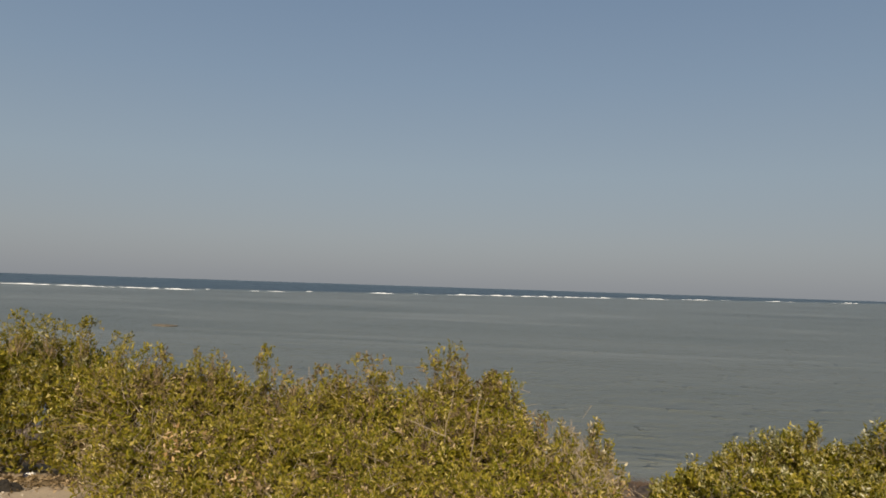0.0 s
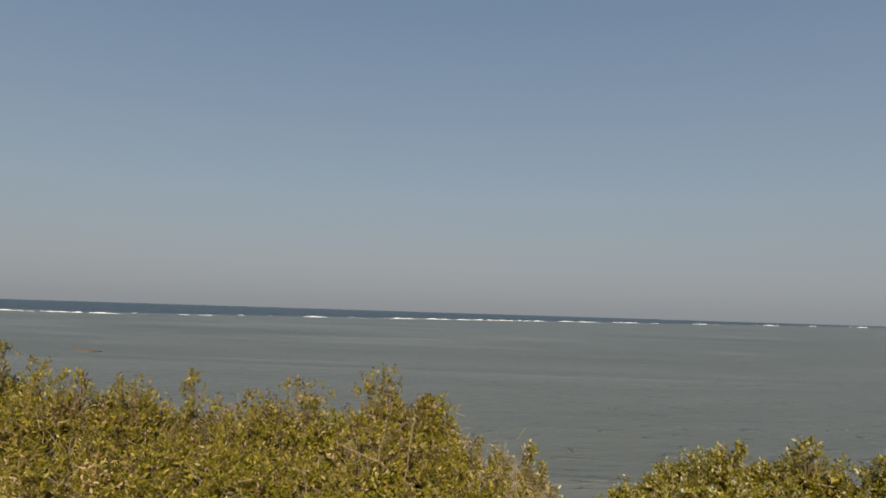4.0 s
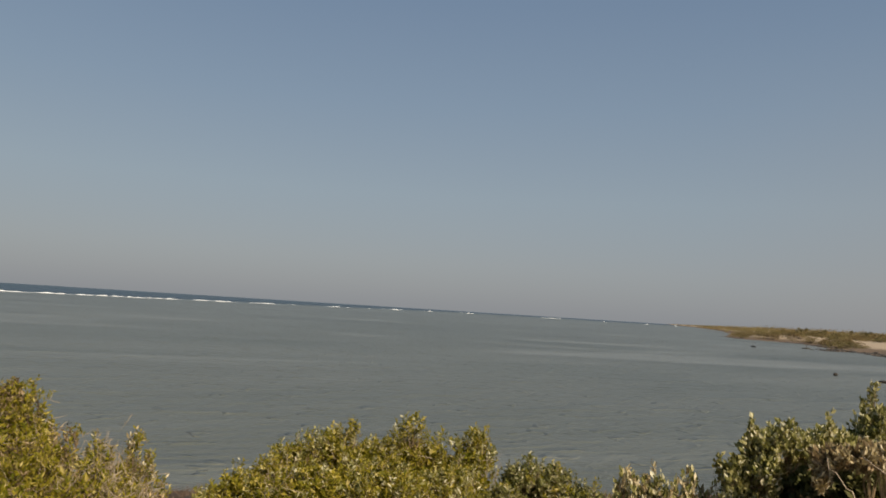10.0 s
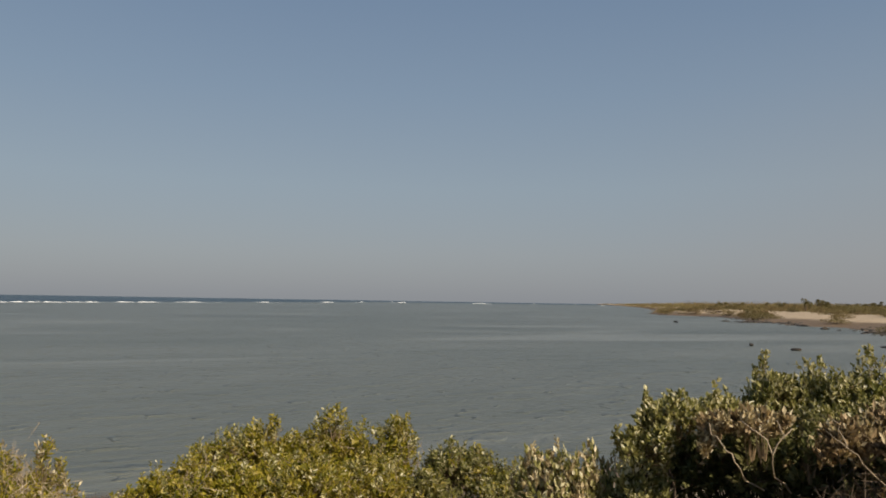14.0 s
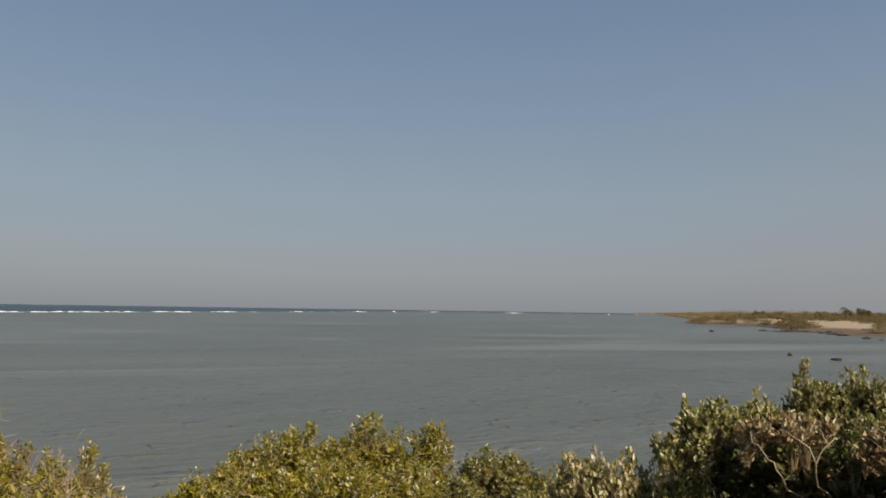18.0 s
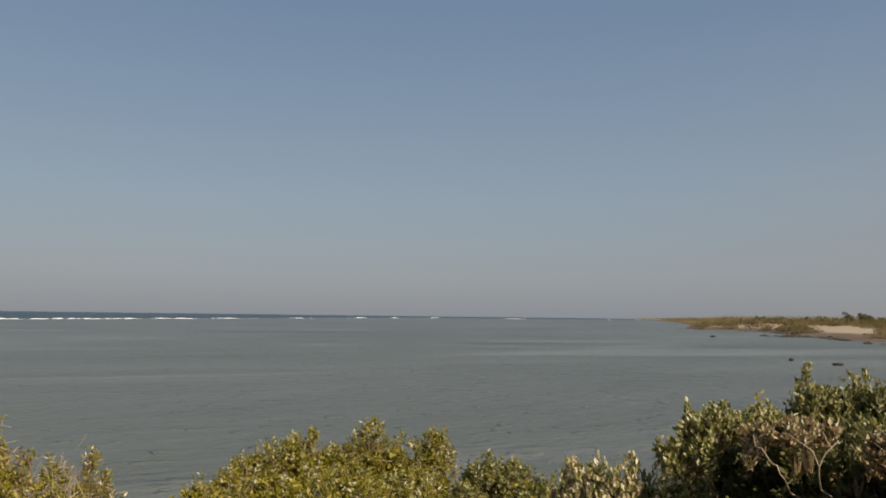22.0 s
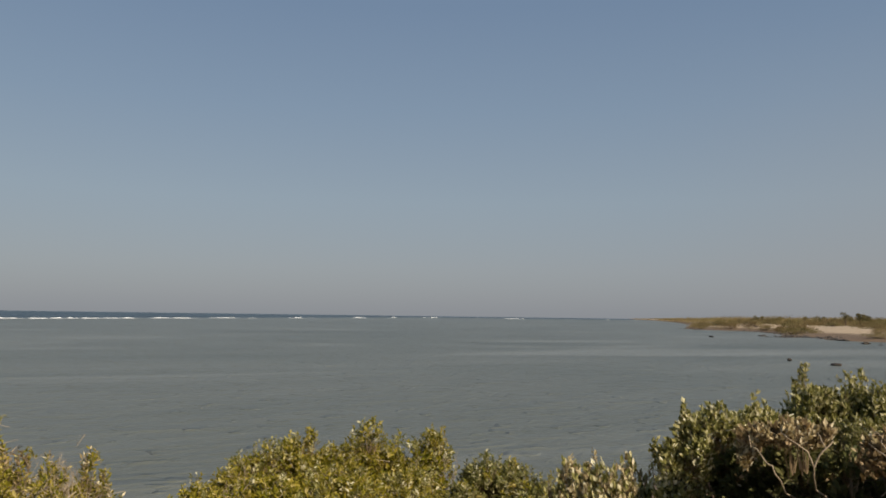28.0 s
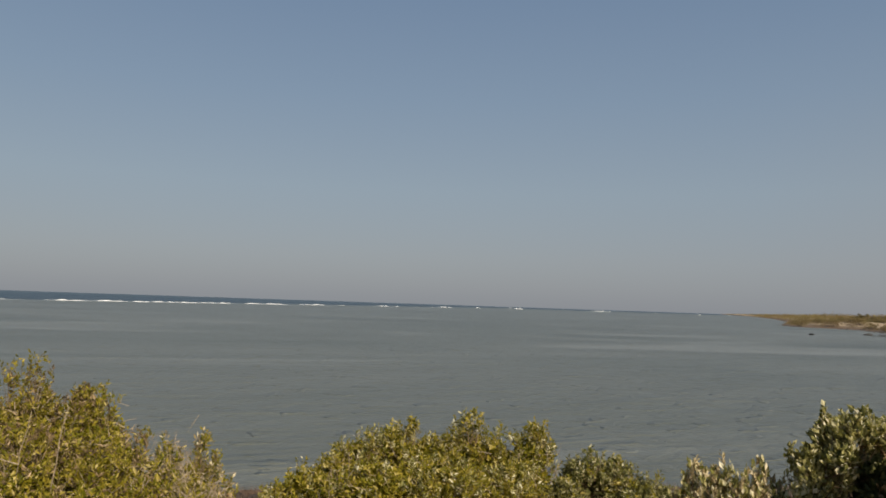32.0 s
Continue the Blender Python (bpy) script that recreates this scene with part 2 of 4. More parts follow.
def water_material():
    m, n, l, p = material("sea_water")
    v = place(n, l)
    s = n.new("ShaderNodeSeparateXYZ")
    l.new(v, s.inputs[0])
    # beyond the reef the bottom falls away and the sea turns dark blue
    edge = number(n, l, "MINIMUM", 1150.0, number(n, l, "MAXIMUM", 205.0, number(n, l, "MULTIPLY_ADD", s.outputs["X"], 1.6, 400.0)))
    wob = number(n, l, "MULTIPLY_ADD", noise_tex(n, l, place(n, l, (0.03, 0.01, 0.03)), 1.0, 3), 60.0, -30.0)
    past = number(n, l, "SUBTRACT", number(n, l, "ADD", s.outputs["Y"], wob), edge)
    deep = ramp(n, l, number(n, l, "DIVIDE", past, 120.0), (0.0, (0, 0, 0)), (0.35, (1, 1, 1)))
    streak = noise_tex(n, l, place(n, l, (0.018, 0.055, 1), -7), 1.0, 5, 0.62, 1.1)
    cloud = noise_tex(n, l, place(n, l, (0.02, 0.05, 1), 8), 1.0, 5, 0.6)
    lagoon = ramp(n, l, streak, (0.36, (0.072, 0.081, 0.068)), (0.52, (0.101, 0.110, 0.097)), (0.64, (0.150, 0.162, 0.154)))
    lagoon = blend(n, l, ramp(n, l, cloud, (0.4, (0, 0, 0)), (0.75, (0.6, 0.6, 0.6))), lagoon, (0.083, 0.089, 0.076))
    l.new(blend(n, l, deep, lagoon, (0.010, 0.024, 0.033)), p.inputs["Base Color"])
    p.inputs["Roughness"].default_value = 0.32
    p.inputs["IOR"].default_value = 1.33
    big = noise_tex(n, l, place(n, l, (0.6, 1.0, 1), -8), 1.1, 5, 0.6, 0.5)
    small = noise_tex(n, l, place(n, l, (0.5, 1.2, 1), 10), 5.0, 3, 0.6, 0.3)
    b = bump(n, l, big, 1.0, 0.2, None)
    chop = noise_tex(n, l, place(n, l, (0.8, 1.0, 1), 14), 1.25, 2, 0.5, 0.25)
    chop = ramp(n, l, chop, (0.61, (0, 0, 0)), (0.70, (1, 1, 1)))
    b = bump(n, l, chop, 1.0, 0.105, None, b)
    wide = ramp(n, l, noise_tex(n, l, place(n, l, (0.3, 1.0, 1), -3), 0.5, 3, 0.5, 0.3), (0.57, (0, 0, 0)), (0.70, (1, 1, 1)))
    b = bump(n, l, wide, 1.0, 0.09, None, b)
    bump(n, l, small, 1.0, 0.06, p, b)
    return m


WATER = water_material()


def plain(name, stops, scale, rough=0.8, relief=0.0, spec=0.3):
    m, n, l, p = material(name)
    t = n.new("ShaderNodeTexCoord")
    f = noise_tex(n, l, t.outputs["Object"], scale, 6, 0.6)
    l.new(ramp(n, l, f, *stops), p.inputs["Base Color"])
    p.inputs["Roughness"].default_value, p.inputs["Specular IOR Level"].default_value = rough, spec
    if relief:
        bump(n, l, f, 0.8, relief, p)
    return m


FOAM = plain("sea_foam", [(0.3, (0.62, 0.66, 0.68)), (0.6, (0.86, 0.88, 0.89))], 1.2, 0.9)
ROCK = plain("wet_dark_rock", [(0.35, (0.018, 0.017, 0.015)), (0.7, (0.06, 0.05, 0.042))], 4, 0.6, 0.05)
PALE_STONE = plain("pale_coral_stone", [(0.3, (0.24, 0.21, 0.18)), (0.7, (0.46, 0.42, 0.36))], 9, 0.9, 0.02)
SHOAL = plain("weedy_shoal", [(0.35, (0.085, 0.075, 0.058)), (0.65, (0.15, 0.122, 0.085))], 5, 0.8, 0.08)
WRACK = plain("dry_sea_wrack", [(0.3, (0.016, 0.013, 0.012)), (0.7, (0.075, 0.058, 0.048))], 14, 0.9, 0.02)
STRAW = plain("reddish_dry_grass", [(0.3, (0.055, 0.037, 0.029)), (0.7, (0.13, 0.09, 0.065))], 3, 0.8)
PLASTIC = plain("white_plastic", [(0.3, (0.72, 0.73, 0.75)), (0.7, (0.82, 0.82, 0.82))], 8, 0.35, 0.0, 0.5)
BLUE = plain("blue_plastic", [(0.3, (0.03, 0.06, 0.22)), (0.7, (0.05, 0.10, 0.32))], 8, 0.35, 0.0, 0.5)
DARK_CLOTH = plain("dark_sodden_cloth", [(0.3, (0.008, 0.007, 0.006)), (0.7, (0.024, 0.02, 0.016))], 20, 0.9, 0.01)


# ---- mesh helpers ----
def mesh(name, verts, faces, mat, smooth=False):
    me = bpy.data.meshes.new(name)
    if isinstance(verts, np.ndarray):
        verts = verts.tolist()
    me.from_pydata(verts, [], faces.tolist() if isinstance(faces, np.ndarray) else faces)
    me.materials.append(mat)
    if smooth:
        me.polygons.foreach_set("use_smooth", [True] * len(me.polygons))
    me.update()
    return me


def part(name, me, parent, label=""):
    ob = new(name, me)
    ob.parent = parent
    return tagged(ob, label)


def thing(name, at, label, category, group="", kind=""):
    ob = new(name)
    ob.location = at
    ob.empty_display_size = 0.2
    return tagged(ob, label, category, group, kind)


def unit(a):
    return a / np.maximum(np.linalg.norm(a, axis=-1, keepdims=True), 1e-9)


def leaves(at, axis, length, width, rng):
    """Folded pointed-oval leaves: five corners and four faces each."""
    k = len(at)
    side = unit(np.cross(axis, rng.normal(size=(k, 3))))
    up = np.cross(side, axis)
    length, width = length[:, None], width[:, None]
    tip = at + axis * length - up * length * 0.12
    mid = at + axis * length * 0.45 - up * width * 0.18
    left, right = at + axis * length * 0.48 + side * width * 0.5, at + axis * length * 0.48 - side * width * 0.5
    v = np.stack([at, right, tip, left, mid], 1).reshape(-1, 3)
    f = np.array([[0, 1, 4], [1, 2, 4], [4, 2, 3], [0, 4, 3]])
    return v, (f[None] + 5 * np.arange(k)[:, None, None]).reshape(-1, 3)


def tube(points, radii, sides=6):
    """A tapering round branch through the points."""
    points, rings = np.asarray(points, float), []
    for i, p in enumerate(points):
        d = unit(points[min(i + 1, len(points) - 1)] - points[max(i - 1, 0)])
        a = unit(np.cross(d, (0.31, 0.87, 0.17)))
        b = np.cross(d, a)
        w = np.arange(sides) * 2 * math.pi / sides
        rings.append(p + radii[i] * (np.cos(w)[:, None] * a + np.sin(w)[:, None] * b))
    v = np.concatenate(rings)
    f = [[i * sides + j, i * sides + (j + 1) % sides, (i + 1) * sides + (j + 1) % sides, (i + 1) * sides + j] for i in range(len(points) - 1) for j in range(sides)]
    f.append(list(range((len(points) - 1) * sides, len(points) * sides)))
    return v, f


def joined(pieces):
    vs, fs, k = [], [], 0
    for v, f in pieces:
        vs.append(np.asarray(v))
        fs += [[i + k for i in q] for q in f]
        k += len(v)
    return np.concatenate(vs), fs


def thin_twigs(a, b, radius):
    """Three-sided tapering twigs from a to b."""
    d = unit(b - a)
    s = unit(np.cross(d, np.array([0.3, 0.5, 0.81])))
    t = np.cross(d, s)
    ring = [s, -0.5 * s + 0.87 * t, -0.5 * s - 0.87 * t]
    v = np.stack([a + r * radius[:, None] for r in ring] + [b], 1).reshape(-1, 3)
    f = np.array([[0, 1, 3], [1, 2, 3], [2, 0, 3]])
    return v, (f[None] + 4 * np.arange(len(a))[:, None, None]).reshape(-1, 3)


# ---- ground, sea ----
SHORE = [(-4800, -900), (-300, -10), (-80, 16), (-10, 15.0), (1, 14.0), (7, 13.2), (10.5, 12.7), (14, 12.6), (20, 14), (28, 16.5), (37, 20.5), (47.5, 26), (43, 25.6), (38.6, 24.6), (40, 26.8), (44.5, 29.6), (50, 32.4), (55, 33.2), (62, 34.5), (74, 43), (86.5, 51.5), (88, 58),
         (95, 65.5), (110, 79), (116.5, 86.3), (113.5, 90), (117, 97.5), (131, 112), (121, 110.4), (123, 113.4), (142, 130), (168, 160), (175, 180), (171, 188), (176, 197), (188, 216), (232, 264), (300, 340), (480, 560), (900, 1110), (1800, 2350), (3700, 4900)]


def inland(x, y):
    """Metres from the waterline, positive on land."""
    loop = SHORE + [(9000, 6000), (9000, -9000), (-9000, -9000), (-9000, -1700)]
    inside = np.zeros(x.shape, bool)
    best = np.full(x.shape, 1e9)
    for i, (ax, ay) in enumerate(loop):
        bx, by = loop[(i + 1) % len(loop)]
        cross = (ay > y) != (by > y)
        inside ^= cross & (x < (bx - ax) * (y - ay) / (by - ay + 1e-12) + ax)
        if i < len(SHORE) - 1:
            dx, dy = bx - ax, by - ay
            t = np.clip(((x - ax) * dx + (y - ay) * dy) / (dx * dx + dy * dy), 0, 1)
            best = np.minimum(best, np.hypot(x - ax - t * dx, y - ay - t * dy))
    return np.where(inside, best, -best)


def ripple(x, y):
    return (np.sin(0.9 * x + 1.3 * np.sin(0.37 * y)) * np.sin(0.7 * y + 0.8 * np.sin(0.53 * x)) + 0.5 * np.sin(2.1 * x + 0.6 * y) * np.sin(1.7 * y - 0.4 * x)) / 1.5


def height(x, y):
    s, r = inland(x, y), np.hypot(x, y)
    near = np.where(s < 0, np.maximum(-1.5, 0.1 * s), np.minimum(0.118 * s, 1.75)) + np.where(s > 1, 0.05, 0) * ripple(1.2 * x, 1.2 * y)
    far = np.interp(s, [-30, -3, 0, 1.5, 5, 9, 15, 20, 26, 60, 400], [-1.5, -0.3, 0, 0.2, 0.55, 0.95, 1.45, 1.8, 1.9, 2.2, 2.8])
    far = far + np.clip(s / 20, 0, 1) * (0.28 * ripple(0.11 * x, 0.11 * y) + 0.1 * ripple(0.4 * x, 0.4 * y))
    k = np.clip((r - 22) / 25, 0, 1)
    return near * (1 - k) + far * k


def disc(rings, spokes):
    a = np.arange(spokes) * 2 * math.pi / spokes
    x, y = np.concatenate([[0]] + [r * np.sin(a) for r in rings]), np.concatenate([[0]] + [r * np.cos(a) for r in rings])
    f = [[0, 1 + (j + 1) % spokes, 1 + j] for j in range(spokes)]
    for i in range(len(rings) - 1):
        p, q = 1 + i * spokes, 1 + (i + 1) * spokes
        f += [[p + j, p + (j + 1) % spokes, q + (j + 1) % spokes, q + j] for j in range(spokes)]
    return x, y, f


def build_ground():
    x, y, f = disc(np.concatenate([np.geomspace(0.4, 5, 12), np.arange(5.12, 16, 0.12), np.geomspace(16.2, 260, 150), np.geomspace(266, 4900, 50)]), 600)
    ob = new("ground", mesh("ground", np.stack([x, y, height(x, y)], 1), f, SAND, True))
    tagged(ob, "pale pinkish shell sand sloping down to the water, darker and wet at its edge", "ground", kind="structure")


def build_water():
    x, y, f = disc(np.geomspace(6, 4900, 60), 180)
    ob = new("water", mesh("water", np.stack([x, y, 0 * x], 1), f, WATER, True))
    tagged(ob, "grey-green rippled lagoon turning dark blue beyond the reef", "sea", kind="structure")


build_ground()
build_water()


def ground_at(x, y):
    return float(height(np.array([x]), np.array([y]))[0])


# ---- shrubs ----
def sprays(lobes, count, rng, inner=0.3, rise=0.55, clump=6, loose=0.14):
    """Places and directions of twig tips over a crown of rounded lobes, gathered in clumps of a few tips each."""
    lobes = np.array(lobes, float)
    size = lobes[:, 3] * lobes[:, 4] + lobes[:, 3] * lobes[:, 5]
    groups = max(1, count // clump)
    lead = rng.choice(len(lobes), groups, p=size / size.sum())
    d = unit(rng.normal(size=(groups, 3)))
    d[:, 2] = np.where(d[:, 2] < -0.35, -d[:, 2], d[:, 2])
    wave = np.array([noise.noise(Vector(p) * 2.0) for p in (lobes[lead, :3] + d * lobes[lead, 3:6])])
    lift = 0.87 + 0.42 * wave + 0.07 * rng.normal(size=groups)
    member = rng.integers(0, groups, count)
    which, wave = lead[member], wave[member]
    c, r = lobes[which, :3], lobes[which, 3:6]
    d = unit(d[member] + loose * rng.normal(size=(count, 3)) / np.maximum(r, 0.2))
    deep = rng.random(count) < inner
    lift = np.where(deep, rng.uniform(0.35, 0.85, count), lift[member] + 0.05 * rng.normal(size=count))
    at = c + d * r * lift[:, None]
    hidden = np.zeros(count, bool)
    for i, l in enumerate(lobes):
        inside = (((at - l[:3]) / l[3:6]) ** 2).sum(1)
        hidden |= (inside < 0.3) & (which != i)
    # thin the hollows between clumps
    keep = ~hidden & (deep | (wave > -0.13) | (rng.random(count) < 0.13))
    way = unit(d * 0.7 + np.array([0, 0, rise]) + 0.35 * rng.normal(size=(count, 3)))
    return at[keep], way[keep], c[keep], deep[keep]


def shrub(name, at, lobes, count, mats, label, seed, leaf=0.06, per=11, stems=7, shoots=(), bare=0, group="shore shrubs", category="shrub", inner=0.5, upright=0.0, twiggy=0, drop=0.1, spread=0.0, dried=(), twig_mat=None, clump=9, loose=0.13, twig=(0.09, 0.19), mixed=0.22, limbs=(), slim=(0.36, 0.5), stem_mat=None, limb=(0.012, 0.004)):
    """A mangrove-like shrub: stems from the ground, fine twigs, and sprays of paired leaves. Lobes are given in world metres."""
    rng = np.random.default_rng(seed)
    x, y = at
    base = np.array([x, y, ground_at(x, y)])
    top = thing(name, base, label, category, group)
    lobes = [tuple(np.array(l[:3]) - base) + tuple(l[3:6]) for l in lobes]
    tips, way, heart, inner_mask = sprays(lobes, int(count * 1.15), rng, inner, clump=clump, loose=loose)
    floor = np.array([height(tips[:, 0] + x, tips[:, 1] + y)]).ravel() - base[2] + 0.06
    ok = tips[:, 2] > floor
    tips, way, heart, inner_mask = tips[ok], way[ok], heart[ok], inner_mask[ok]
    high = np.nonzero((way[:, 2] > 0.7) & (tips[:, 2] > np.percentile(tips[:, 2], 45)))[0]
    extra = [(*(tips[i] + base), rng.uniform(0.04, 0.1), 0.06) for i in rng.choice(high, count // 260)]
    for sx, sy, sz, length, wide in [*shoots, *extra]:  # loose upright sprays that stand clear of the crown
        foot, k = np.array([sx, sy, sz - 0.12]) - base, int(9 + 34 * length + 130 * length * wide)
        length += 0.12
        h = rng.uniform(0, 1, k) ** 0.8
        girth = wide * (0.35 + 0.9 * h) * np.sqrt(np.clip(1.12 - h, 0, 1))
        tips = np.concatenate([tips, foot + np.stack([rng.normal(0, 0.75, k) * girth, rng.normal(0, 0.75, k) * girth, h * length], 1)])
        way = np.concatenate([way, unit(np.stack([rng.normal(0, 0.4, k), rng.normal(0, 0.4, k), np.ones(k)], 1))])
        heart = np.concatenate([heart, np.repeat((foot - [0, 0, 0.3])[None], k, 0)])
    n = len(tips)
    within = np.where(np.arange(n) < len(inner_mask), np.concatenate([inner_mask, np.zeros(max(0, n - len(inner_mask)), bool)])[:n], False) * 0.5 + 1.0
    step = rng.uniform(*twig, n)
    start = tips - way * step[:, None]
    # pairs of leaves up each twig
    j = np.tile(np.arange(per), n)
    o = np.repeat(np.arange(n), per)
    along = (j // 2 + rng.uniform(0, 0.6, n * per)) / (per / 2)
    p = start[o] + way[o] * (step[o] * along)[:, None]
    side = unit(np.cross(way[o], rng.normal(size=(n * per, 3))))
    axis = unit(way[o] * rng.uniform(0.35, 1.1, n * per)[:, None] + side * (1 - 0.45 * upright) + np.array([0, 0, 0.15 + 0.8 * upright]))
    length = leaf * rng.uniform(0.6, 1.25, n * per) * within[o]
    v, f = leaves(p, axis, length, length * rng.uniform(*slim, n * per), rng)
    if len(mats) == 1:
        tagged(part("foliage", mesh("foliage", v, f, mats[0]), top), kind="stuff")
    else:
        # Deep sprays mostly keep the first tone; where darker, it paints the crown's inner shade.
        pick = np.repeat((rng.random(n) < mixed) & ((within < 1.2) | (rng.random(n) < 0.25)), per)
        for m, mask, word in ((mats[0], ~pick, ""), (mats[1], pick, "sprays in a second leaf tone, browner on some shrubs, mostly in the outer crown")):
            sel = np.nonzero(mask)[0]
            vv = v.reshape(-1, 5, 3)[sel].reshape(-1, 3)
            ff = (np.array([[0, 1, 4], [1, 2, 4], [4, 2, 3], [0, 4, 3]])[None] + 5 * np.arange(len(sel))[:, None, None]).reshape(-1, 3)
            tagged(part("foliage", mesh("foliage", vv, ff, m), top, word), kind="stuff")
    back = start - unit(start - heart) * np.minimum(0.35, np.linalg.norm(start - heart, axis=1) * 0.6)[:, None]
    v1, f1 = thin_twigs(back, start, rng.uniform(0.003, 0.006, n))
    v2, f2 = thin_twigs(start, tips, rng.uniform(0.002, 0.004, n))
    tagged(part("twig", mesh("twig", np.concatenate([v1, v2]), np.concatenate([f1, f2 + len(v1)]), TWIG), top), kind="stuff")
    if twiggy:  # a tangle of leafless twigs low in the crown
        a, d, c, _ = sprays([(l[0], l[1], l[2] - drop, l[3] + spread, l[4] + spread, l[5] + spread) for l in lobes], twiggy, rng, 0.5)
        a[:, 2] = np.maximum(a[:, 2], 0.15)
        root = a - unit(d + 0.5 * rng.normal(size=a.shape)) * rng.uniform(0.15, 0.4, len(a))[:, None]
        fork = (a + root) / 2
        va, fa = thin_twigs(root, a, rng.uniform(0.003, 0.006, len(a)))
        vb, fb = thin_twigs(fork, fork + unit(d + 0.7 * rng.normal(size=a.shape)) * rng.uniform(0.08, 0.2, len(a))[:, None], rng.uniform(0.002, 0.004, len(a)))
        tagged(part("dead_twig", mesh("dead_twig", np.concatenate([va, vb]), np.concatenate([fa, fb + len(va)]), twig_mat or DEAD_TWIG), top, "tangle of leafless brown twigs"), kind="stuff")
    for az, dist, z, size in dried:  # withered sprays that hang at the front
        k = 70
        at_ = np.array(polar(az, dist, z)) - base + rng.normal(0, 0.085, (k, 3)) * size
        ln = rng.uniform(0.035, 0.065, k) * size
        v, f = leaves(at_, unit(rng.normal(size=(k, 3)) + [0, 0, -0.2]), ln, ln * 0.42, rng)
        tagged(part("withered_spray", mesh("withered_spray", v, f, LEAF_WITHERED), top, "withered pale orange-brown leaves"), kind="stuff")
    for i in range(stems):
        l = np.array(lobes[i % len(lobes)])
        end = l[:3] + rng.normal(0, 0.35, 3) * l[3:6]
        end[2] = min(end[2], l[2] + 0.35 * l[5])
        foot = np.array([l[0] * 0.6 + rng.normal(0, 0.12), l[1] * 0.6 + rng.normal(0, 0.12), 0.0])
        foot[2] = ground_at(foot[0] + x, foot[1] + y) - base[2] - 0.06
        bend = rng.normal(0, 0.10, 3)
        pts = [foot + (end - foot) * t + bend * math.sin(math.pi * t) + rng.normal(0, 0.02, 3) for t in np.linspace(0, 1, 6)]
        w = rng.uniform(0.016, 0.03)
        v, f = tube(pts, [w, w * 0.85, w * 0.7, w * 0.55, w * 0.42, w * 0.2])
        stem = part("stem", mesh("stem", v, f, stem_mat or BARK, True), top)
        for q in range(4):
            s = pts[2 + q % 3]
            e = s + unit(rng.normal(size=3) + [0, 0, 0.6]) * rng.uniform(0.2, 0.35)
            e[2] = min(e[2], l[2] + 0.5 * l[5])
            v, f = tube([s, (s + e) / 2 + rng.normal(0, 0.03, 3), e], [w * 0.5, w * 0.35, w * 0.12], 5)
            part("branch", mesh("branch", v, f, stem_mat or BARK, True), stem)
    for line in limbs:  # pale limbs whose course shows clearly
        pts = [np.array(polar(*q)) - base for q in line]
        pts = [p for a, b in zip(pts, pts[1:]) for p in (a, (a + b) / 2 + rng.normal(0, 0.012, 3))] + [pts[-1]]
        v, f = tube(pts, list(np.linspace(*limb, len(pts))), 6)
        part("limb", mesh("limb", v, f, BARK, True), top, "pale grey forked limb")
    for i in range(bare):  # bare pale branches that show among the leaves
        l = np.array(lobes[i % len(lobes)])
        d = unit(np.array([-x, -y, 0]) / math.hypot(x, y) + rng.normal(0, 0.5, 3))
        s = l[:3] + d * l[3:6] * 0.5 - [0, 0, 0.2]
        e = l[:3] + d * l[3:6] * 1.0 + [rng.normal(0, 0.15), rng.normal(0, 0.15), 0.16]
        mid = [s + (e - s) * t + rng.normal(0, 0.05, 3) for t in (0.25, 0.5, 0.75)]
        v, f = tube([s, *mid, e], [0.009, 0.008, 0.007, 0.005, 0.002], 5)
        branch = part("bare_branch", mesh("bare_branch", v, f, BARK, True), top, "bare pale grey branch")
        for q in range(5):
            g = s + (e - s) * rng.uniform(0.3, 0.85)
            w = unit(unit(e - s) + rng.normal(0, 0.6, 3)) * rng.uniform(0.12, 0.26)
            v, f = tube([g, g + w * 0.5 + rng.normal(0, 0.015, 3), g + w + [0, 0, 0.03]], [0.005, 0.004, 0.0015], 4)
            part("side_twig", mesh("side_twig", v, f, BARK, True), branch)
    return top


def polar(az, dist, z):
    a = radians(az)
    return (dist * math.sin(a), dist * math.cos(a), z)


def lobe(az, dist, top, r, rz=None):
    """A rounded part of a crown: heading and distance from the path, height of its top, radii."""
    rz = rz or r
    x, y, _ = polar(az, dist, 0)
    return (x, y, top - rz, r, r, rz)


def shoot(az, dist, z, length, wide=0.08):
    return (*polar(az, dist, z), length, wide)


